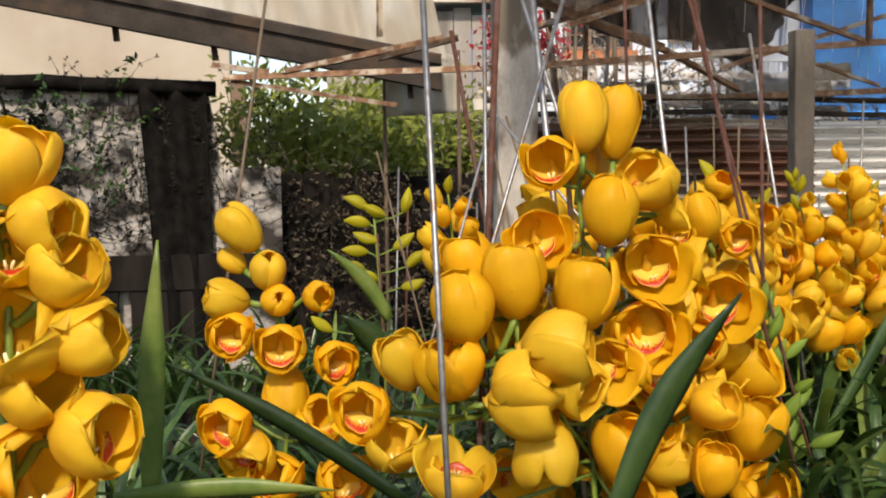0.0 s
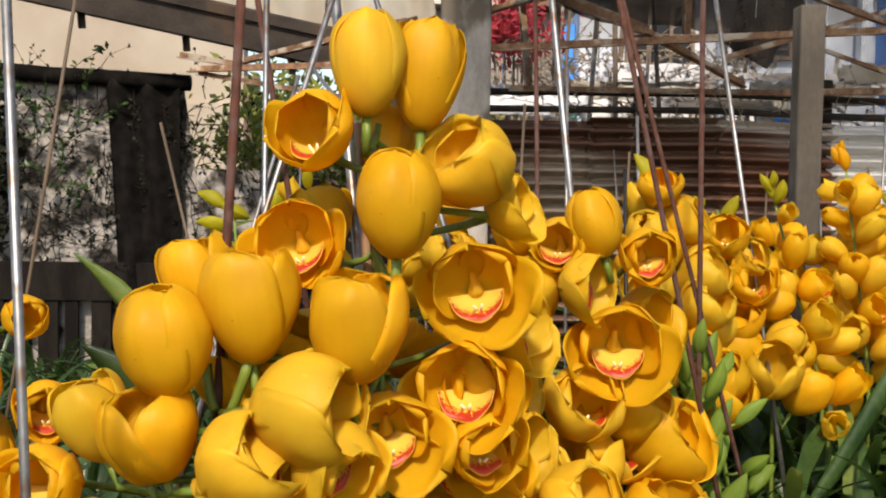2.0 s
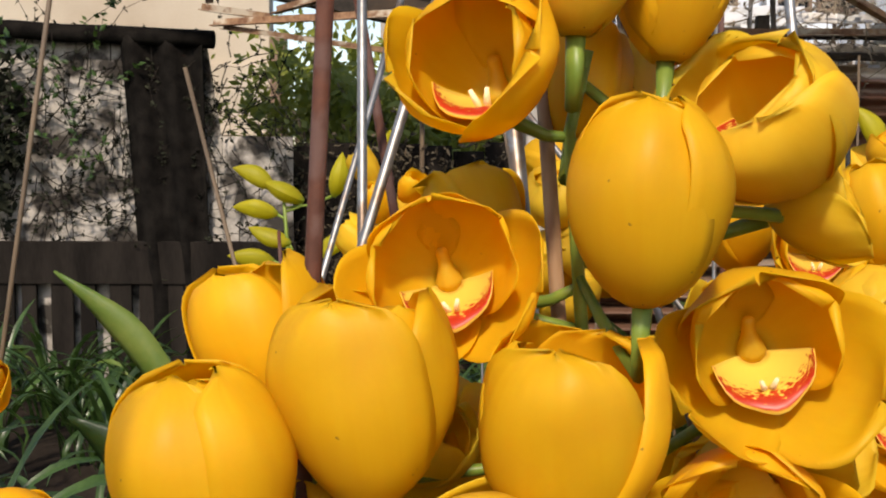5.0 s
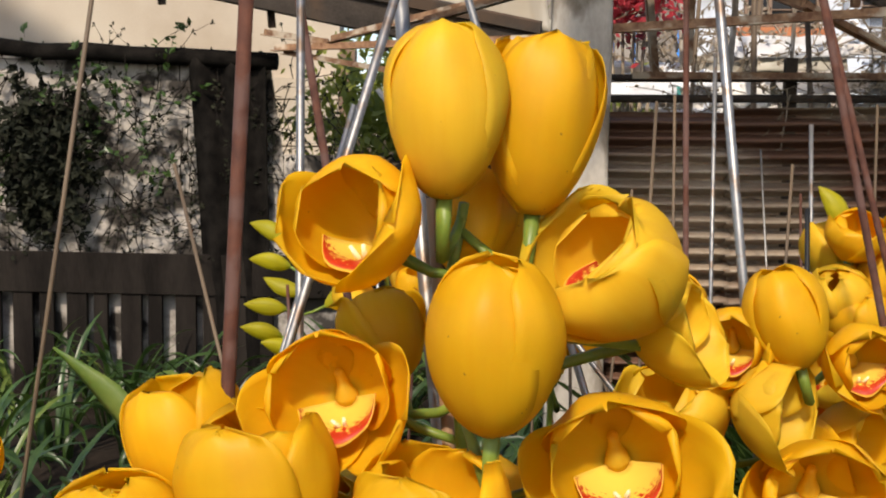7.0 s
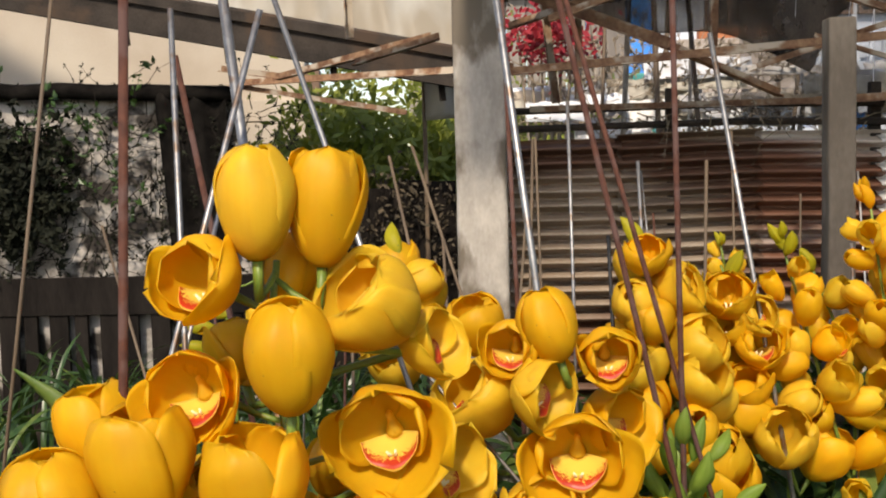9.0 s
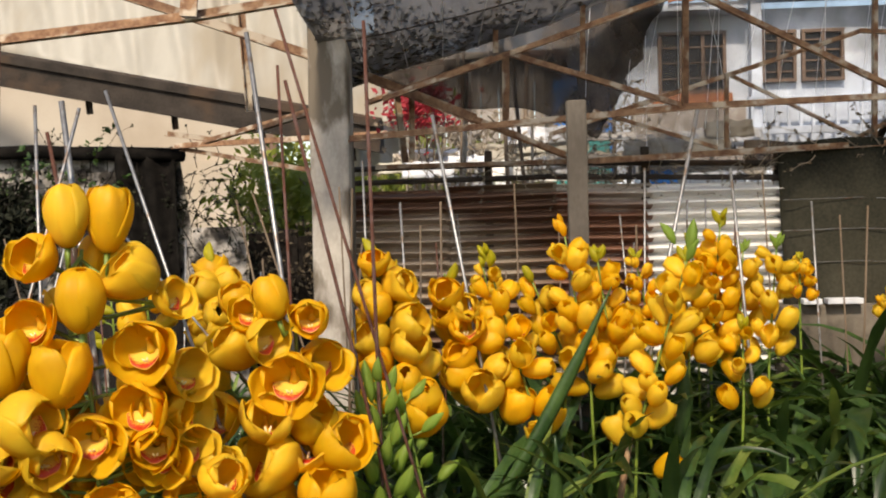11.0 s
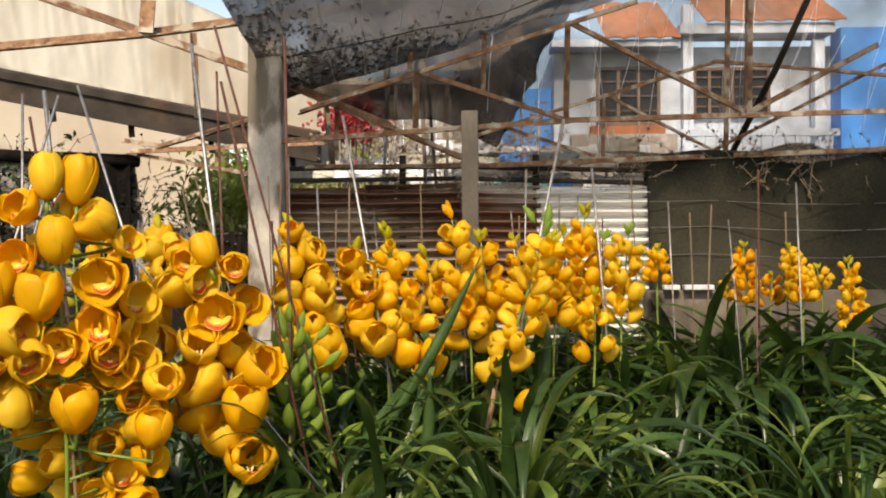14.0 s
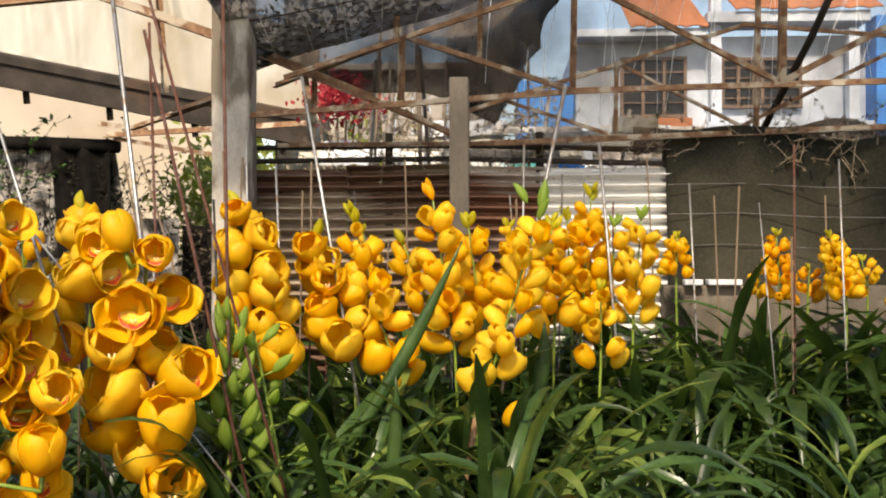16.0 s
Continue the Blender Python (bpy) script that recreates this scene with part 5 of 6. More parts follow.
bloom(main, (-0.037, 1.620, 0.921), (-0.1, 0.3, 0.6), 0.101, "half", PETAL, 0, 1, 0.9, 0.05)
bloom(main, (-0.127, 1.580, 0.900), (-0.4, 0.1, 0.7), 0.111, "half", PETAL, 0, 1, 0.9, 0.05)
bloom(main, (-0.048, 1.570, 0.960), (0.3, -0.4, 0.7), 0.077, "half", PETAL_PALE, 0, 0, 0.9, 0.05)
for a, b in (((-0.090, 1.460, 0.950), (-0.139, 1.500, 0.845)), ((-0.195, 1.440, 0.904), (-0.145, 1.500, 0.808)), ((-0.158, 1.520, 0.934), (-0.142, 1.500, 0.876))):
    stalk(main, curve_pts(a, b, 6, (0.0, 0.0, -0.014)), 0.0075, 0.0060, name="flower_stalk")
# flowers at the back and foot of the tall spike
rnd = random.Random(41)
for i in range(34):
    z = 0.34 + 0.62 * (i + 0.5) / 34
    az = i * 2.4
    at = Vector((0.11 + 0.15 * math.cos(az) + rnd.uniform(-0.04, 0.06), 1.66 + 0.07 * math.sin(az) + rnd.uniform(0, 0.06), z))
    bloom(main, at, (math.cos(az), math.sin(az) * 0.6 - 0.45, rnd.uniform(0.1, 0.8)), rnd.uniform(0.10, 0.125), ("half", "tulip", "open")[i % 3], (PETAL, PETAL_PALE)[i % 2], rnd.uniform(-30, 30), i, 0.9)
second = orchid((0.46, 1.99, 0), "orchid plant with many open yellow flowers with red lips", 18, 0.66, 102, 0.12)
spine = [Vector((0.464, 1.99, 0.05)), Vector((0.464, 1.98, 0.5)), Vector((0.465, 1.960, 0.877)), Vector((0.470, 1.950, 1.027)), Vector((0.452, 1.940, 1.080))]
stalk(second, spine, 0.007, 0.004)
bloom(second, (0.427, 1.860, 1.128), (-0.3, -0.05, 0.95), 0.121, "shut", PETAL, 170, 2, 0.88, 0.07)
bloom(second, (0.366, 1.870, 1.094), (-0.25, -0.92, 0.25), 0.085, "cup", PETAL, 0, 0, 1.0, 0.05)
bloom(second, (0.521, 1.880, 1.075), (0.05, -0.97, 0.15), 0.089, "cup", PETAL, 4, 1, 1.0, 0.05)
bloom(second, (0.418, 1.840, 1.025), (0.72, -0.45, 0.05), 0.108, "open", PETAL_PALE, 20, 2, 0.95, 0.05)
bloom(second, (0.469, 1.840, 0.921), (-0.05, -0.96, 0.12), 0.137, "open", PETAL, 0, 0, 1.0, 0.05)
bloom(second, (0.542, 1.940, 0.956), (0.6, -0.6, 0.1), 0.122, "open", PETAL, 0, 1, 0.9, 0.05)
bloom(second, (0.313, 1.920, 0.998), (-0.45, -0.4, 0.6), 0.137, "half", PETAL_PALE, 0, 0, 0.95, 0.05)
bloom(second, (0.274, 1.880, 0.823), (-0.5, -0.75, 0.2), 0.123, "open", PETAL, 0, 1, 0.95, 0.05)
bloom(second, (0.311, 1.980, 1.107), (-0.2, -0.3, 0.9), 0.107, "tulip", PETAL, 0, 1, 0.95, 0.05)
bloom(second, (0.409, 1.860, 0.821), (0.2, -0.6, 0.5), 0.133, "half", PETAL_PALE, 0, 2, 1.0, 0.05)
bloom(second, (0.508, 1.920, 0.797), (0.4, -0.4, 0.6), 0.131, "tulip", PETAL, 0, 2, 1.0, 0.05)
bloom(second, (0.222, 2.000, 0.915), (-0.6, -0.2, 0.6), 0.119, "half", PETAL_PALE, 0, 1, 0.9, 0.05)
bloom(second, (0.560, 1.860, 0.609), (0.1, -0.2, 0.95), 0.161, "tulip", PETAL, 0, 2, 1.0, 0.05)
bloom(second, (0.408, 1.900, 0.703), (-0.4, -0.5, 0.3), 0.168, "half", PETAL_PALE, 0, 0, 1.0, 0.05)
bloom(second, (0.575, 1.860, 0.450), (0.1, -0.6, 0.4), 0.148, "half", PETAL, 0, 0, 1.0, 0.05)
bloom(second, (0.483, 1.920, 0.511), (-0.2, -0.4, 0.6), 0.160, "tulip", PETAL_PALE, 0, 2, 1.0, 0.05)
bloom(second, (0.383, 1.950, 0.595), (-0.5, -0.5, 0.5), 0.153, "half", PETAL, 0, 2, 1.0, 0.05)
bloom(second, (0.486, 1.950, 0.741), (0.1, -0.5, 0.4), 0.161, "half", PETAL_PALE, 0, 1, 1.0, 0.05)
bloom(second, (0.575, 1.950, 0.741), (0.6, -0.4, 0.4), 0.153, "half", PETAL, 0, 1, 1.0, 0.05)
third = orchid((0.73, 2.37, 0), "orchid plant with a slender spike of rounded yellow flowers", 16, 0.66, 100, 0.12)
spike(third, (0.730, 2.340, 0.726), (0.626, 2.340, 1.236), 19, 0.132, 5, 1, spread=0.075, far=False)
fourth = orchid((0.97, 2.55, 0), "orchid plant with a leaning spike of rounded yellow flowers", 14, 0.66, 101, 0.12)
spike(fourth, (0.969, 2.520, 0.734), (0.825, 2.520, 1.151), 16, 0.125, 6, 1, spread=0.070, far=False)
behind = orchid((0.17, 2.33, 0), "orchid plant with a yellow flower spike behind a steel rod", 12, 0.66, 103, 0.12)
spike(behind, (0.174, 2.300, 0.959), (0.145, 2.300, 1.226), 9, 0.123, 8, 1, spread=0.050, far=False)
rod(to_ground((0.567, 2.300, 1.128), (0.563, 2.300, 1.237)), (0.563, 2.300, 1.237), 0.004, BLACK, "plant_stick", "short black plastic plant stick", "stick", "plant sticks")
for k, (lowp, topp, n, size, pet, bm_, lf) in enumerate((
        ((1.113, 2.536, 0.648), (0.956, 2.536, 1.207), 17, 0.098, PETAL, BUD, 18),
        ((1.210, 2.815, 0.847), (1.098, 2.815, 1.120), 10, 0.095, PETAL, BUD, 12),
        ((1.290, 2.734, 0.743), (1.209, 2.734, 1.294), 22, 0.098, PETAL, PETAL_ORANGE, 14),
        ((1.380, 2.896, 0.817), (1.331, 2.896, 1.186), 16, 0.10, PETAL, BUD, 10),
        ((1.407, 2.450, 0.651), (1.580, 2.450, 1.217), 19, 0.100, PETAL, GREEN_BUD, 20),
        ((1.645, 2.923, 0.814), (1.635, 2.923, 1.183), 16, 0.095, PETAL, BUD, 12),
        ((1.753, 3.100, 0.798), (1.796, 3.100, 1.307), 24, 0.095, PETAL, BUD, 14),
        ((1.725, 3.200, 0.887), (1.707, 3.200, 1.219), 14, 0.095, PETAL_ORANGE, BUD, 10),
        ((1.938, 3.000, 0.830), (1.971, 3.000, 1.217), 15, 0.085, PETAL_PALE, GREEN_BUD, 18),
        ((1.795, 2.761, 0.685), (1.796, 2.761, 0.951), 8, 0.085, PETAL, BUD, 18),
        ((1.877, 3.200, 0.887), (1.897, 3.200, 1.194), 12, 0.085, PETAL_PALE, GREEN_BUD, 12),
        ((2.178, 3.500, 0.996), (2.186, 3.500, 1.139), 10, 0.085, PETAL, BUD, 10),
        ((2.558, 3.329, 0.907), (2.544, 3.329, 1.152), 18, 0.080, PETAL_ORANGE, BUD, 20),
        ((2.796, 3.264, 0.905), (2.731, 3.264, 1.139), 18, 0.090, PETAL, BUD, 20),
        ((2.504, 3.457, 0.898), (2.510, 3.457, 1.001), 7, 0.07, PETAL, BUD, 12),
        ((2.704, 3.457, 0.880), (2.712, 3.457, 1.008), 8, 0.075, PETAL_ORANGE, BUD, 12),
        ((2.984, 3.150, 0.792), (2.956, 3.150, 1.080), 16, 0.085, PETAL, BUD, 18),
        ((2.944, 3.457, 0.943), (2.919, 3.457, 1.046), 7, 0.07, PETAL_PALE, BUD, 10),
        ((0.974, 3.050, 0.898), (0.928, 3.050, 1.163), 10, 0.09, PETAL, BUD, 8),
        ((1.535, 3.050, 0.898), (1.477, 3.050, 1.184), 12, 0.09, PETAL, BUD, 8))):
    pl = orchid((lowp[0] + 0.02, lowp[1] + 0.03, 0), ("orchid plant with a tall spike of yellow flowers", "orchid plant with orange-yellow flower spike", "orchid plant with pale yellow, partly budded spike")[(PETAL, PETAL_ORANGE, PETAL_PALE).index(pet)], lf, 0.82, 200 + k, 0.12)
    spike(pl, lowp, topp, n if k < 11 else int(n * 1.6), size * (1.12 if k < 11 else 0.80), 300 + k, 4, pet, bm_, spread=0.062 if k < 11 else 0.046, kinds=("tulip", "shut", "half", "shut", "tulip", "shut"))
    if k == 4:
        stalk(pl, [(lowp[0] - 0.03, lowp[1] + 0.02, 0.0)] + curve_pts((1.317, 2.450, 0.259), (1.393, 2.450, 0.672), 5), 0.014, 0.009, STEM_BROWN, "sheathed_stem")
        far_flower(pl, (1.494, 2.413, 0.559), (0.7, -0.4, 0.5), 0.10, "tulip", PETAL, 0, 1)
        bud(pl, (1.574, 2.450, 1.208), (0.15, 0, 1), 0.10, GREEN_BUD, 1)
        bud(pl, (1.533, 2.450, 1.229), (-0.6, 0, 0.8), 0.08, GREEN_BUD, 2)

green = orchid((0.69, 1.80, 0), "orchid plant with upright spikes of tight green buds", 14, 0.6, 105)
ga, gb = Vector((0.670, 2.100, 0.480)), Vector((0.664, 2.100, 0.890))
stalk(green, [(ga.x, 1.8, 0.05)] + curve_pts(ga, gb, 6), 0.012, 0.006)
rnd = random.Random(55)
for i in range(24):
    t = i / 24
    az = i * 2.4
    o = Vector((math.cos(az), math.sin(az), 0))
    bud(green, ga.lerp(gb, t) + o * (0.022 + 0.03 * (1 - t)), o * (0.7 - 0.45 * t) + Vector((0, 0, 1)), 0.112 * (1.05 - 0.35 * t), GREEN_BUD, i, ga.lerp(gb, t) - Vector((0, 0, 0.012)))
ga, gb = Vector((0.800, 2.180, 0.420)), Vector((0.715, 2.180, 0.840))
stalk(green, [(ga.x - 0.05, 1.87, 0.05)] + curve_pts(ga, gb, 6), 0.007, 0.0035)
for i in range(14):
    t = i / 14
    az = i * 2.4 + 1
    o = Vector((math.cos(az), math.sin(az), 0))
    bud(green, ga.lerp(gb, t) + o * (0.026 + 0.035 * (1 - t)), o * (1.0 - 0.4 * t) + Vector((0, 0, 0.6)), 0.10 * (1.05 - 0.3 * t), GREEN_BUD, i + 3, ga.lerp(gb, t) - Vector((0, 0, 0.012)))

left = orchid((-0.59, 1.80, 0), "orchid plant with smaller half-open yellow flowers and pale buds", 18, 0.58, 106, 0.14)
spine = [Vector((-0.591, 1.79, 0.05)), Vector((-0.591, 1.79, 0.45)), Vector((-0.555, 1.780, 0.668)), Vector((-0.574, 1.780, 0.924)), Vector((-0.620, 1.780, 1.089))]
stalk(left, spine, 0.006, 0.003)
bloom(left, (-0.647, 1.750, 1.122), (-0.55, -0.1, 0.75), 0.119, "shut", PETAL_PALE, 0, 0, 0.85, 0.05)
bloom(left, (-0.668, 1.780, 1.049), (-0.6, 0.1, 0.5), 0.070, "shut", PETAL_PALE, 0, 1, 0.85, 0.05)
bloom(left, (-0.589, 1.740, 1.028), (0.1, -0.5, 0.8), 0.090, "shut", PETAL_PALE, 0, 2, 1.0, 0.05)
bloom(left, (-0.570, 1.730, 0.965), (0.1, -0.85, 0.3), 0.072, "shut", PETAL, 0, 0, 1.1, 0.05)
bloom(left, (-0.485, 1.740, 0.970), (0.5, -0.8, 0.15), 0.065, "tulip", PETAL, 0, 1, 1.1, 0.05)
bloom(left, (-0.679, 1.750, 0.968), (-0.85, -0.2, 0.2), 0.100, "tulip", PETAL_PALE, 0, 1, 0.9, 0.05)
bloom(left, (-0.669, 1.730, 0.893), (-0.25, -0.92, 0.15), 0.089, "cup", PETAL, 0, 2, 1.05, 0.05)
bloom(left, (-0.566, 1.720, 0.863), (0.0, -0.92, 0.28), 0.094, "cup", PETAL, 0, 0, 1.05, 0.05)
bloom(left, (-0.448, 1.730, 0.827), (0.4, -0.9, 0.1), 0.084, "cup", PETAL, 0, 1, 1.05, 0.05)
bloom(left, (-0.558, 1.760, 0.762), (0.1, -0.3, -0.9), 0.125, "tulip", PETAL, 0, 2, 0.9, 0.05)
bloom(left, (-0.685, 1.740, 0.692), (-0.4, -0.8, 0.1), 0.112, "half", PETAL, 0, 1, 1.0, 0.05)
bloom(left, (-0.645, 1.760, 0.625), (-0.1, -0.5, -0.3), 0.113, "half", PETAL_PALE, 0, 0, 1.0, 0.05)
bloom(left, (-0.491, 1.750, 0.692), (0.3, -0.6, 0.5), 0.115, "half", PETAL, 0, 0, 1.0, 0.05)
bloom(left, (-0.431, 1.740, 0.558), (0.2, -0.7, 0.3), 0.118, "cup", PETAL, 0, 2, 1.0, 0.05)
bloom(left, (-0.582, 1.760, 0.559), (-0.2, -0.5, 0.5), 0.119, "half", PETAL, 0, 1, 1.0, 0.05)
budding = orchid((-0.32, 2.75, 0), "orchid plant with a spike of yellow-green closed buds", 12, 0.6, 107)
stalk(budding, [(-0.297, 2.75, 0.05), (-0.297, 2.75, 0.5)] + curve_pts((-0.297, 2.700, 0.679), (-0.328, 2.700, 1.145), 5), 0.006, 0.003)
for i, (p, f) in enumerate((
        ((-0.289, 2.700, 1.112), (-0.9, 0, 0.45)),
        ((-0.337, 2.700, 1.089), (-0.95, 0, 0.1)),
        ((-0.344, 2.700, 1.137), (-0.7, 0, 0.3)),
        ((-0.346, 2.700, 1.002), (-0.9, -0.2, 0.1)),
        ((-0.314, 2.700, 1.033), (-0.8, 0, 0.35)),
        ((-0.234, 2.700, 1.120), (0.2, 0, 1)),
        ((-0.267, 2.700, 1.009), (0.6, -0.2, 0.5)),
        ((-0.355, 2.700, 0.946), (-0.9, -0.2, 0.2)),
        ((-0.228, 2.700, 0.952), (0.8, 0, 0.5)),
        ((-0.316, 2.700, 0.913), (-0.6, -0.3, 0.2)),
        ((-0.462, 2.700, 0.755), (-0.7, -0.2, 0.6)),
        ((-0.245, 2.700, 0.888), (0.7, -0.3, 0.3)),
        )):
    q = Vector((-0.328, 2.700, 1.145)).lerp(Vector((-0.297, 2.700, 0.679)), max(0, min(1, (1.145 - p[2]) / 0.466)))
    bud(budding, p, f, 0.085, BUD, i, q - Vector((0, 0, 0.02)))
pl = orchid((-0.10, 2.5, 0), "orchid plant with a short spike of round yellow flowers", 10, 0.6, 108)
spike(pl, (-0.101, 2.45, 0.979), (-0.120, 2.45, 1.198), 9, 0.10, 21, 1, spread=0.06)
near = orchid((-0.76, 0.46, 0), "orchid plant with large pale-yellow flowers close to the path", 10, 0.45, 109, 0.1)
spine = [Vector((-0.755, 0.46, 0.05)), Vector((-0.755, 0.46, 0.6)), Vector((-0.740, 0.450, 0.991)), Vector((-0.736, 0.450, 1.272))]
stalk(near, spine, 0.006, 0.004)
bloom(near, (-0.717, 0.420, 1.238), (0.3, -0.2, 0.9), 0.074, "tulip", PETAL_PALE, 0, 0, 1.0, 0.05)
bloom(near, (-0.696, 0.420, 1.187), (0.85, -0.3, 0.0), 0.063, "half", PETAL_PALE, 0, 1, 1.0, 0.05)
bloom(near, (-0.679, 0.420, 1.141), (0.55, -0.4, 0.6), 0.069, "half", PETAL_PALE, 0, 2, 1.0, 0.05)
bloom(near, (-0.666, 0.420, 1.077), (0.9, -0.2, 0.25), 0.074, "tulip", PETAL_PALE, 0, 0, 1.0, 0.05)
bloom(near, (-0.726, 0.420, 1.081), (0.1, -0.5, 0.6), 0.100, "half", PETAL_PALE, 0, 1, 1.0, 0.05)
bloom(near, (-0.660, 0.420, 0.991), (0.75, -0.45, 0.2), 0.079, "half", PETAL_PALE, 0, 2, 1.0, 0.05)
bloom(near, (-0.712, 0.420, 0.952), (0.3, -0.6, 0.5), 0.106, "half", PETAL_PALE, 0, 3, 1.0, 0.05)
bloom(near, (-0.709, 0.420, 1.033), (0.5, -0.5, 0.3), 0.079, "tulip", PETAL_PALE, 0, 2, 1.0, 0.05)
bloom(near, (-0.727, 0.420, 1.163), (0.2, -0.5, 0.3), 0.069, "half", PETAL_PALE, 0, 3, 1.0, 0.05)
# leaves that stand out by themselves
blade(near, (-0.645, 0.620, 0.857), (-0.629, 0.620, 1.158), 0.029, LEAF_PALE, (-0.004, 0, 0))
blade(near, (-0.351, 0.750, 0.810), (-0.645, 0.750, 0.999), 0.024, LEAF, (0.0, 0, 0.012))
blade(near, (-0.682, 0.600, 0.874), (-0.441, 0.600, 0.875), 0.024, LEAF_PALE, (0.0, 0, 0.006))
blade(main, (-0.188, 0.350, 0.906), (-0.069, 0.350, 1.114), 0.029, LEAF, (-0.010, 0, 0.006))
blade(left, (-0.318, 1.900, 0.892), (-0.461, 1.900, 1.063), 0.037, LEAF_PALE, (0.012, 0, 0.010))
blade(left, (-0.325, 1.850, 0.789), (-0.432, 1.850, 0.913), 0.060, LEAF, (0.012, 0, 0.010))
blade(second, (0.967, 2.330, 0.453), (1.330, 2.350, 1.108), 0.043, LEAF, (0.012, 0, -0.01))
blade(second, (1.120, 2.100, 0.325), (1.147, 2.100, 0.721), 0.041, LEAF, (0.01, 0, 0))
blade(second, (1.571, 2.700, 0.571), (1.598, 2.700, 0.835), 0.053, LEAF, (0.01, 0, 0))

# leafy plants without flowers, row beside row
rnd = random.Random(77)
spots = []
for i in range(60):
    x, y = rnd.uniform(0.75, 2.1), rnd.uniform(1.9, 3.7)
    spots.append((x, y))
for i in range(60):
    x, y = rnd.uniform(2.4, 4.4), rnd.uniform(1.7, 3.7)
    spots.append((x, y))
kept = []
for x, y in spots:
    if all(math.hypot(x - a, y - b) > 0.21 for a, b in kept) and (y > 2.95 or abs(x - 2.10 - 0.13 * (y - 1.7)) > 0.17):
        kept.append((x, y))
for k, (x, y) in enumerate(kept):
    orchid((x, y, 0), "leafy orchid plant with long arching dark-green strap leaves", 28, (0.90 + 0.12 * max(0, min(1, y - 2.9))) * (0.76 if abs(x - 2.10 - 0.13 * (y - 1.7)) < 0.58 and y < 3.1 else 1.0), 400 + k, 0.12, 0.20 if y < 2.7 else 0.08)
for k in range(28):
    x, y = rnd.uniform(0.7, 2.75), rnd.uniform(3.2, 3.72)
    orchid((x, y, 0), "leafy orchid plant with long arching dark-green strap leaves", 22, 1.0, 700 + k, 0.12, 0.06)
for k in range(26):
    x, y = rnd.uniform(2.2, 4.5), rnd.uniform(3.25, 3.7)
    orchid((x, y, 0), "leafy orchid plant with long arching dark-green strap leaves", 24, 1.12, 740 + k, 0.12, 0.06)
for k in range(34):
    x, y = rnd.uniform(-2.5, 0.1), rnd.uniform(2.9, 5.6)
    orchid((x, y, 0), "low leafy orchid plant with dark-green strap leaves", 18, 0.62, 560 + k, 0.12, 0.03)
for k in range(16):
    x, y = -3.0 + 0.26 * k + rnd.uniform(-0.1, 0.1), rnd.uniform(4.6, 6.0)
    orchid((x, y, 0), "low leafy orchid plant with dark-green strap leaves", 16, 0.55, 500 + k, 0.12, 0.08)
for k in range(26):
    x, y = rnd.uniform(-1.2, 0.9), rnd.uniform(1.85, 3.4)
    orchid((x, y, 0), "low leafy orchid plant with dark-green strap leaves", 18, 0.70, 530 + k, 0.12, 0.08)


# ---- support rods ----
def stake(a, b, more, r, material, label):
    a, b = Vector(a), Vector(b)
    return rod(to_ground(a, b), b + (b - a) * more, r, material, label=label)


SIL, RED = "thin bright steel support rod leaning among the orchids", "rust-brown iron support rod standing among the orchids"
stake((-0.266, 1.150, 0.902), (-0.282, 1.150, 1.341), 0.40, 0.0054, STEEL, SIL)
stake((-0.134, 1.530, 1.079), (-0.110, 1.530, 1.549), 0.40, 0.0066, RUST, RED)
stake((-0.110, 1.720, 1.129), (-0.109, 1.720, 1.573), 0.10, 0.0046, STEEL, SIL)
stake((-0.121, 1.900, 1.324), (-0.162, 1.900, 1.565), 0.02, 0.0052, RUST, RED)
stake((-0.043, 1.620, 1.309), (0.033, 1.620, 1.558), 0.15, 0.0045, STEEL, SIL)
stake((-0.148, 1.850, 1.110), (-0.074, 1.850, 1.366), 0.00, 0.0035, STEEL, SIL)
stake((0.005, 1.660, 1.411), (-0.011, 1.660, 1.570), 0.30, 0.0074, STEEL, "grey steel support rod behind the tallest flower spike")
stake((0.079, 1.900, 1.412), (0.020, 1.900, 1.598), 0.40, 0.0048, STEEL, SIL)
stake((0.415, 2.050, 1.159), (0.361, 2.050, 1.612), 0.50, 0.0066, STEEL, SIL)
stake((0.544, 2.000, 1.274), (0.470, 2.000, 1.600), 0.30, 0.0051, RUST, RED)
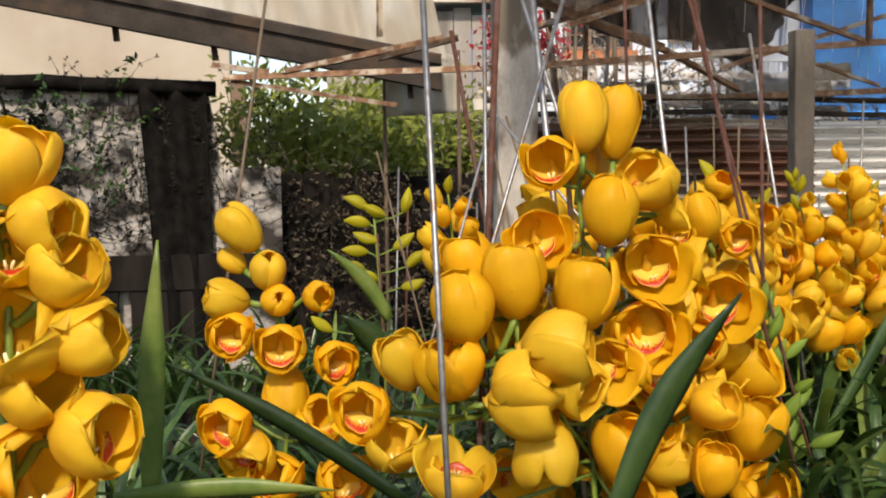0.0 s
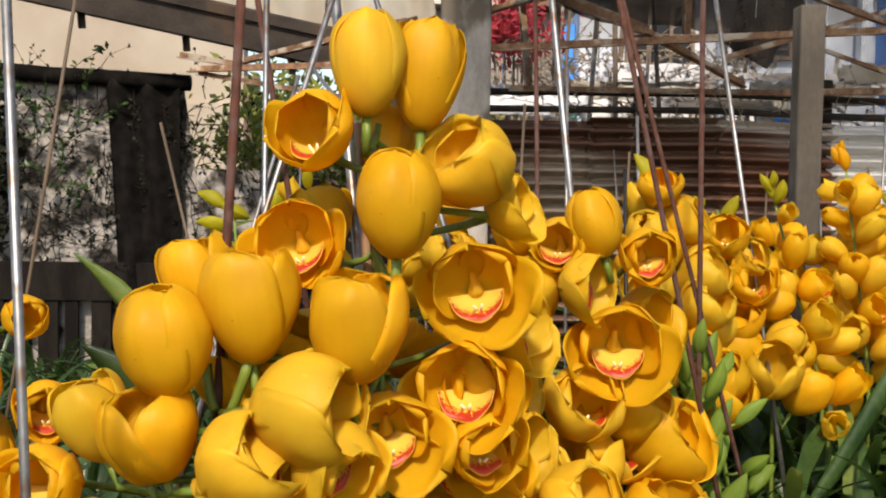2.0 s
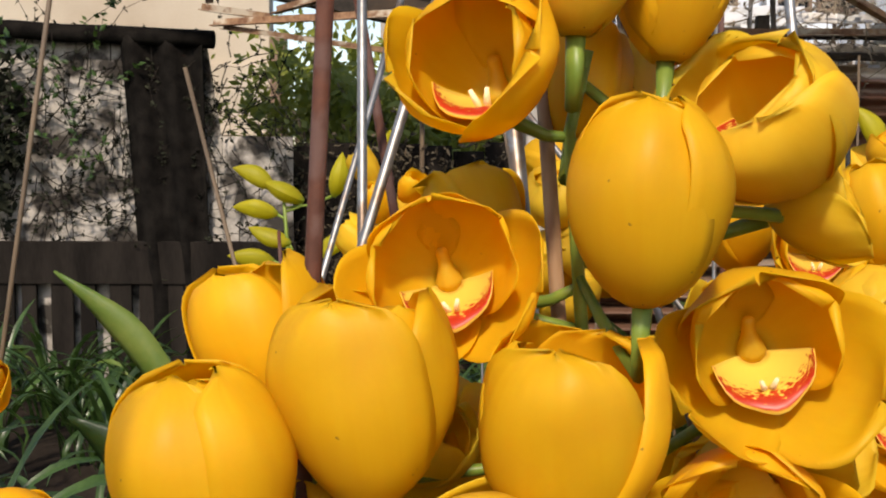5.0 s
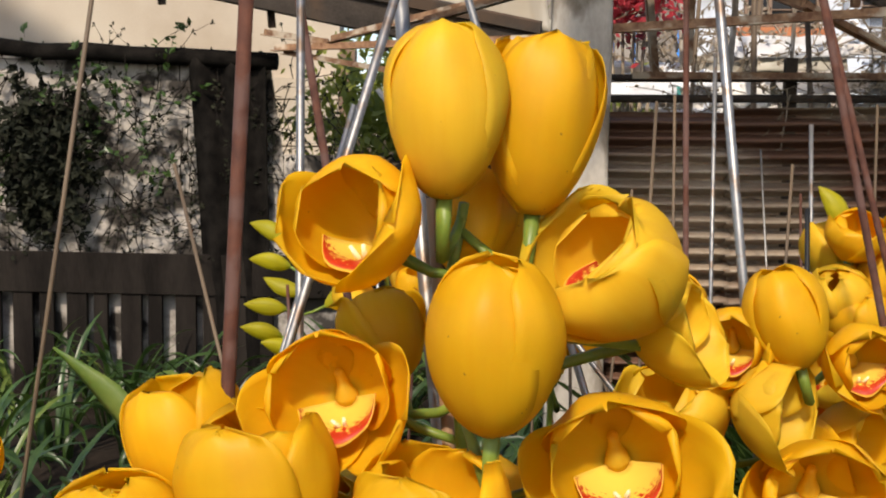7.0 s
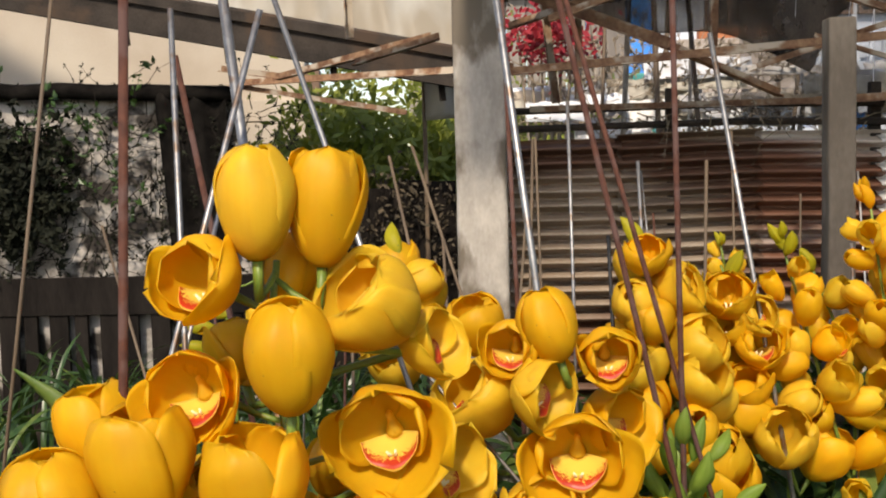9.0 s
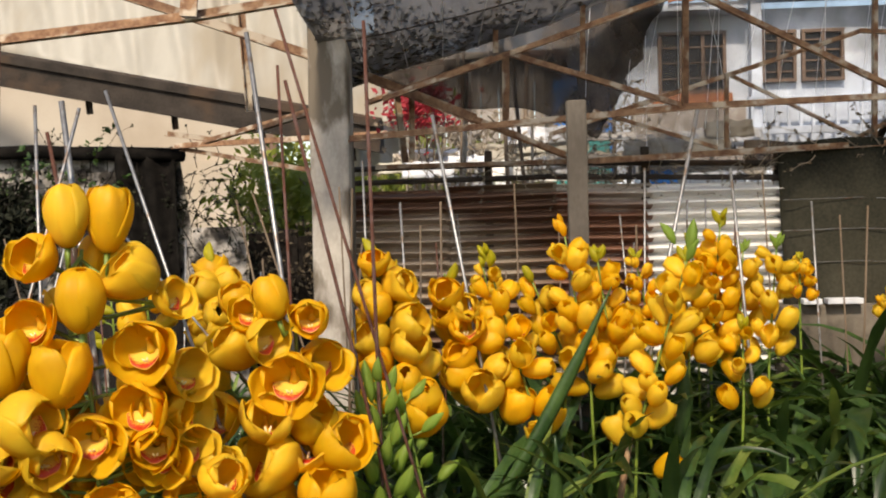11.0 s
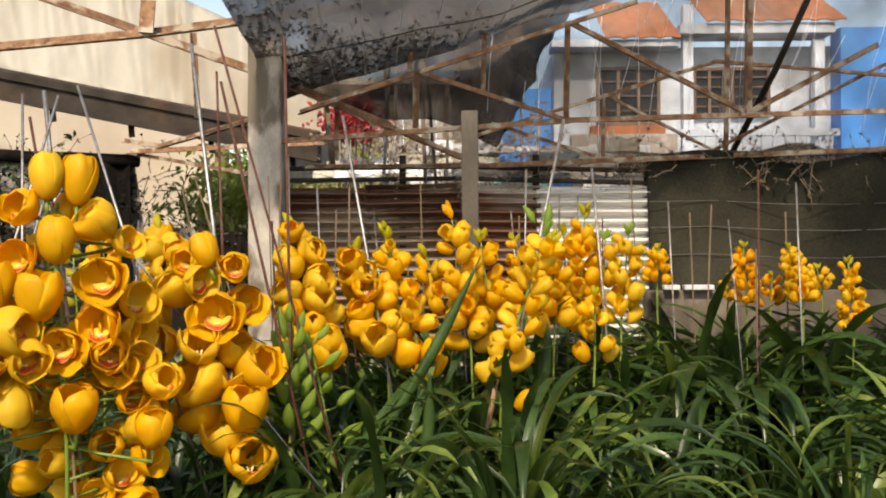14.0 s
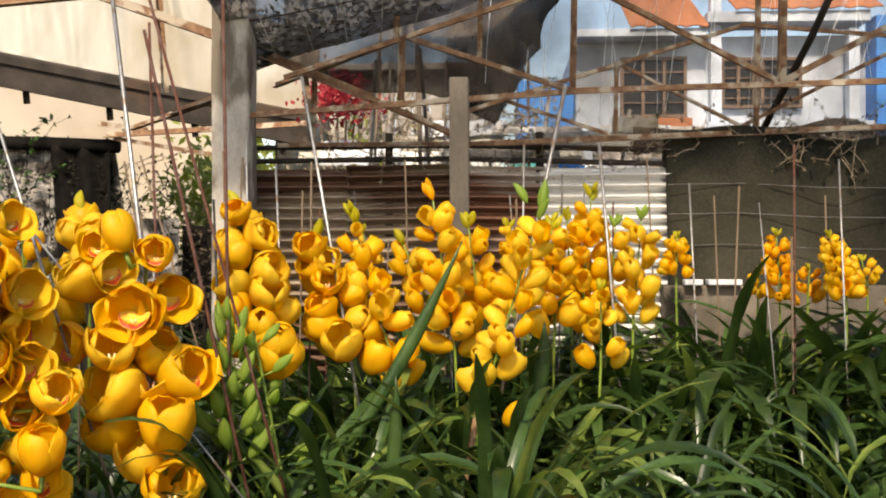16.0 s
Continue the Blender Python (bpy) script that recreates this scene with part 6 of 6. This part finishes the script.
stake((0.686, 2.080, 0.904), (0.487, 2.080, 1.619), 0.40, 0.0046, RUST, RED)
stake((0.668, 2.070, 0.900), (0.656, 2.070, 1.640), 0.30, 0.0052, RUST, RED)
stake((0.889, 2.500, 1.134), (0.800, 2.500, 1.648), 0.00, 0.0056, STEEL, SIL)
stake((0.380, 2.300, 1.148), (0.365, 2.300, 1.639), 0.30, 0.0046, RUST, RED)
stake((0.677, 2.700, 1.230), (0.671, 2.700, 1.382), 0.00, 0.0043, STEEL, SIL)
stake((-0.751, 2.500, 0.999), (-0.639, 2.500, 1.685), 0.30, 0.0045, BAMBOO, "thin brown cane leaning behind the flowers")
stake((0.116, 2.900, 1.148), (0.064, 2.900, 1.411), 0.00, 0.0040, BAMBOO, "thin brown cane leaning behind the flowers")
stake((0.211, 2.900, 1.148), (0.124, 2.900, 1.433), 0.00, 0.0040, BAMBOO, "thin brown cane leaning behind the flowers")
stake((-0.275, 2.000, 1.031), (-0.338, 2.000, 1.294), 0.00, 0.0026, BAMBOO, "thin brown cane leaning behind the flowers")
stake((0.058, 1.585, 1.041), (0.040, 1.585, 1.269), 0.00, 0.0061, STEM_BROWN, "dark brown stake behind the tallest flower spike")
stake((0.109, 1.950, 1.180), (-0.061, 1.950, 1.390), 0.00, 0.0035, STEEL, SIL)
stake((1.850, 3.000, 1.042), (1.817, 3.000, 1.441), 0.10, 0.0059, STEEL, SIL)
stake((1.601, 2.900, 1.276), (1.678, 2.900, 1.643), 0.10, 0.0069, STEEL, SIL)
rnd = random.Random(12)
for k in range(48):
    x, y = rnd.uniform(-0.4, 4.2), rnd.uniform(2.6, 3.75)
    h = rnd.uniform(1.05, 1.55)
    lean = rnd.gauss(0, 0.07)
    m = (BAMBOO, RUST, STEEL, BAMBOO)[rnd.randrange(4)]
    rod((x, y, -0.02), (x + lean, y + rnd.gauss(0, 0.03), h), rnd.uniform(0.0028, 0.0045), m, label={"cane": "thin brown cane among the far orchids", "rusty_rod": RED, "steel_wire": SIL}[m.name])
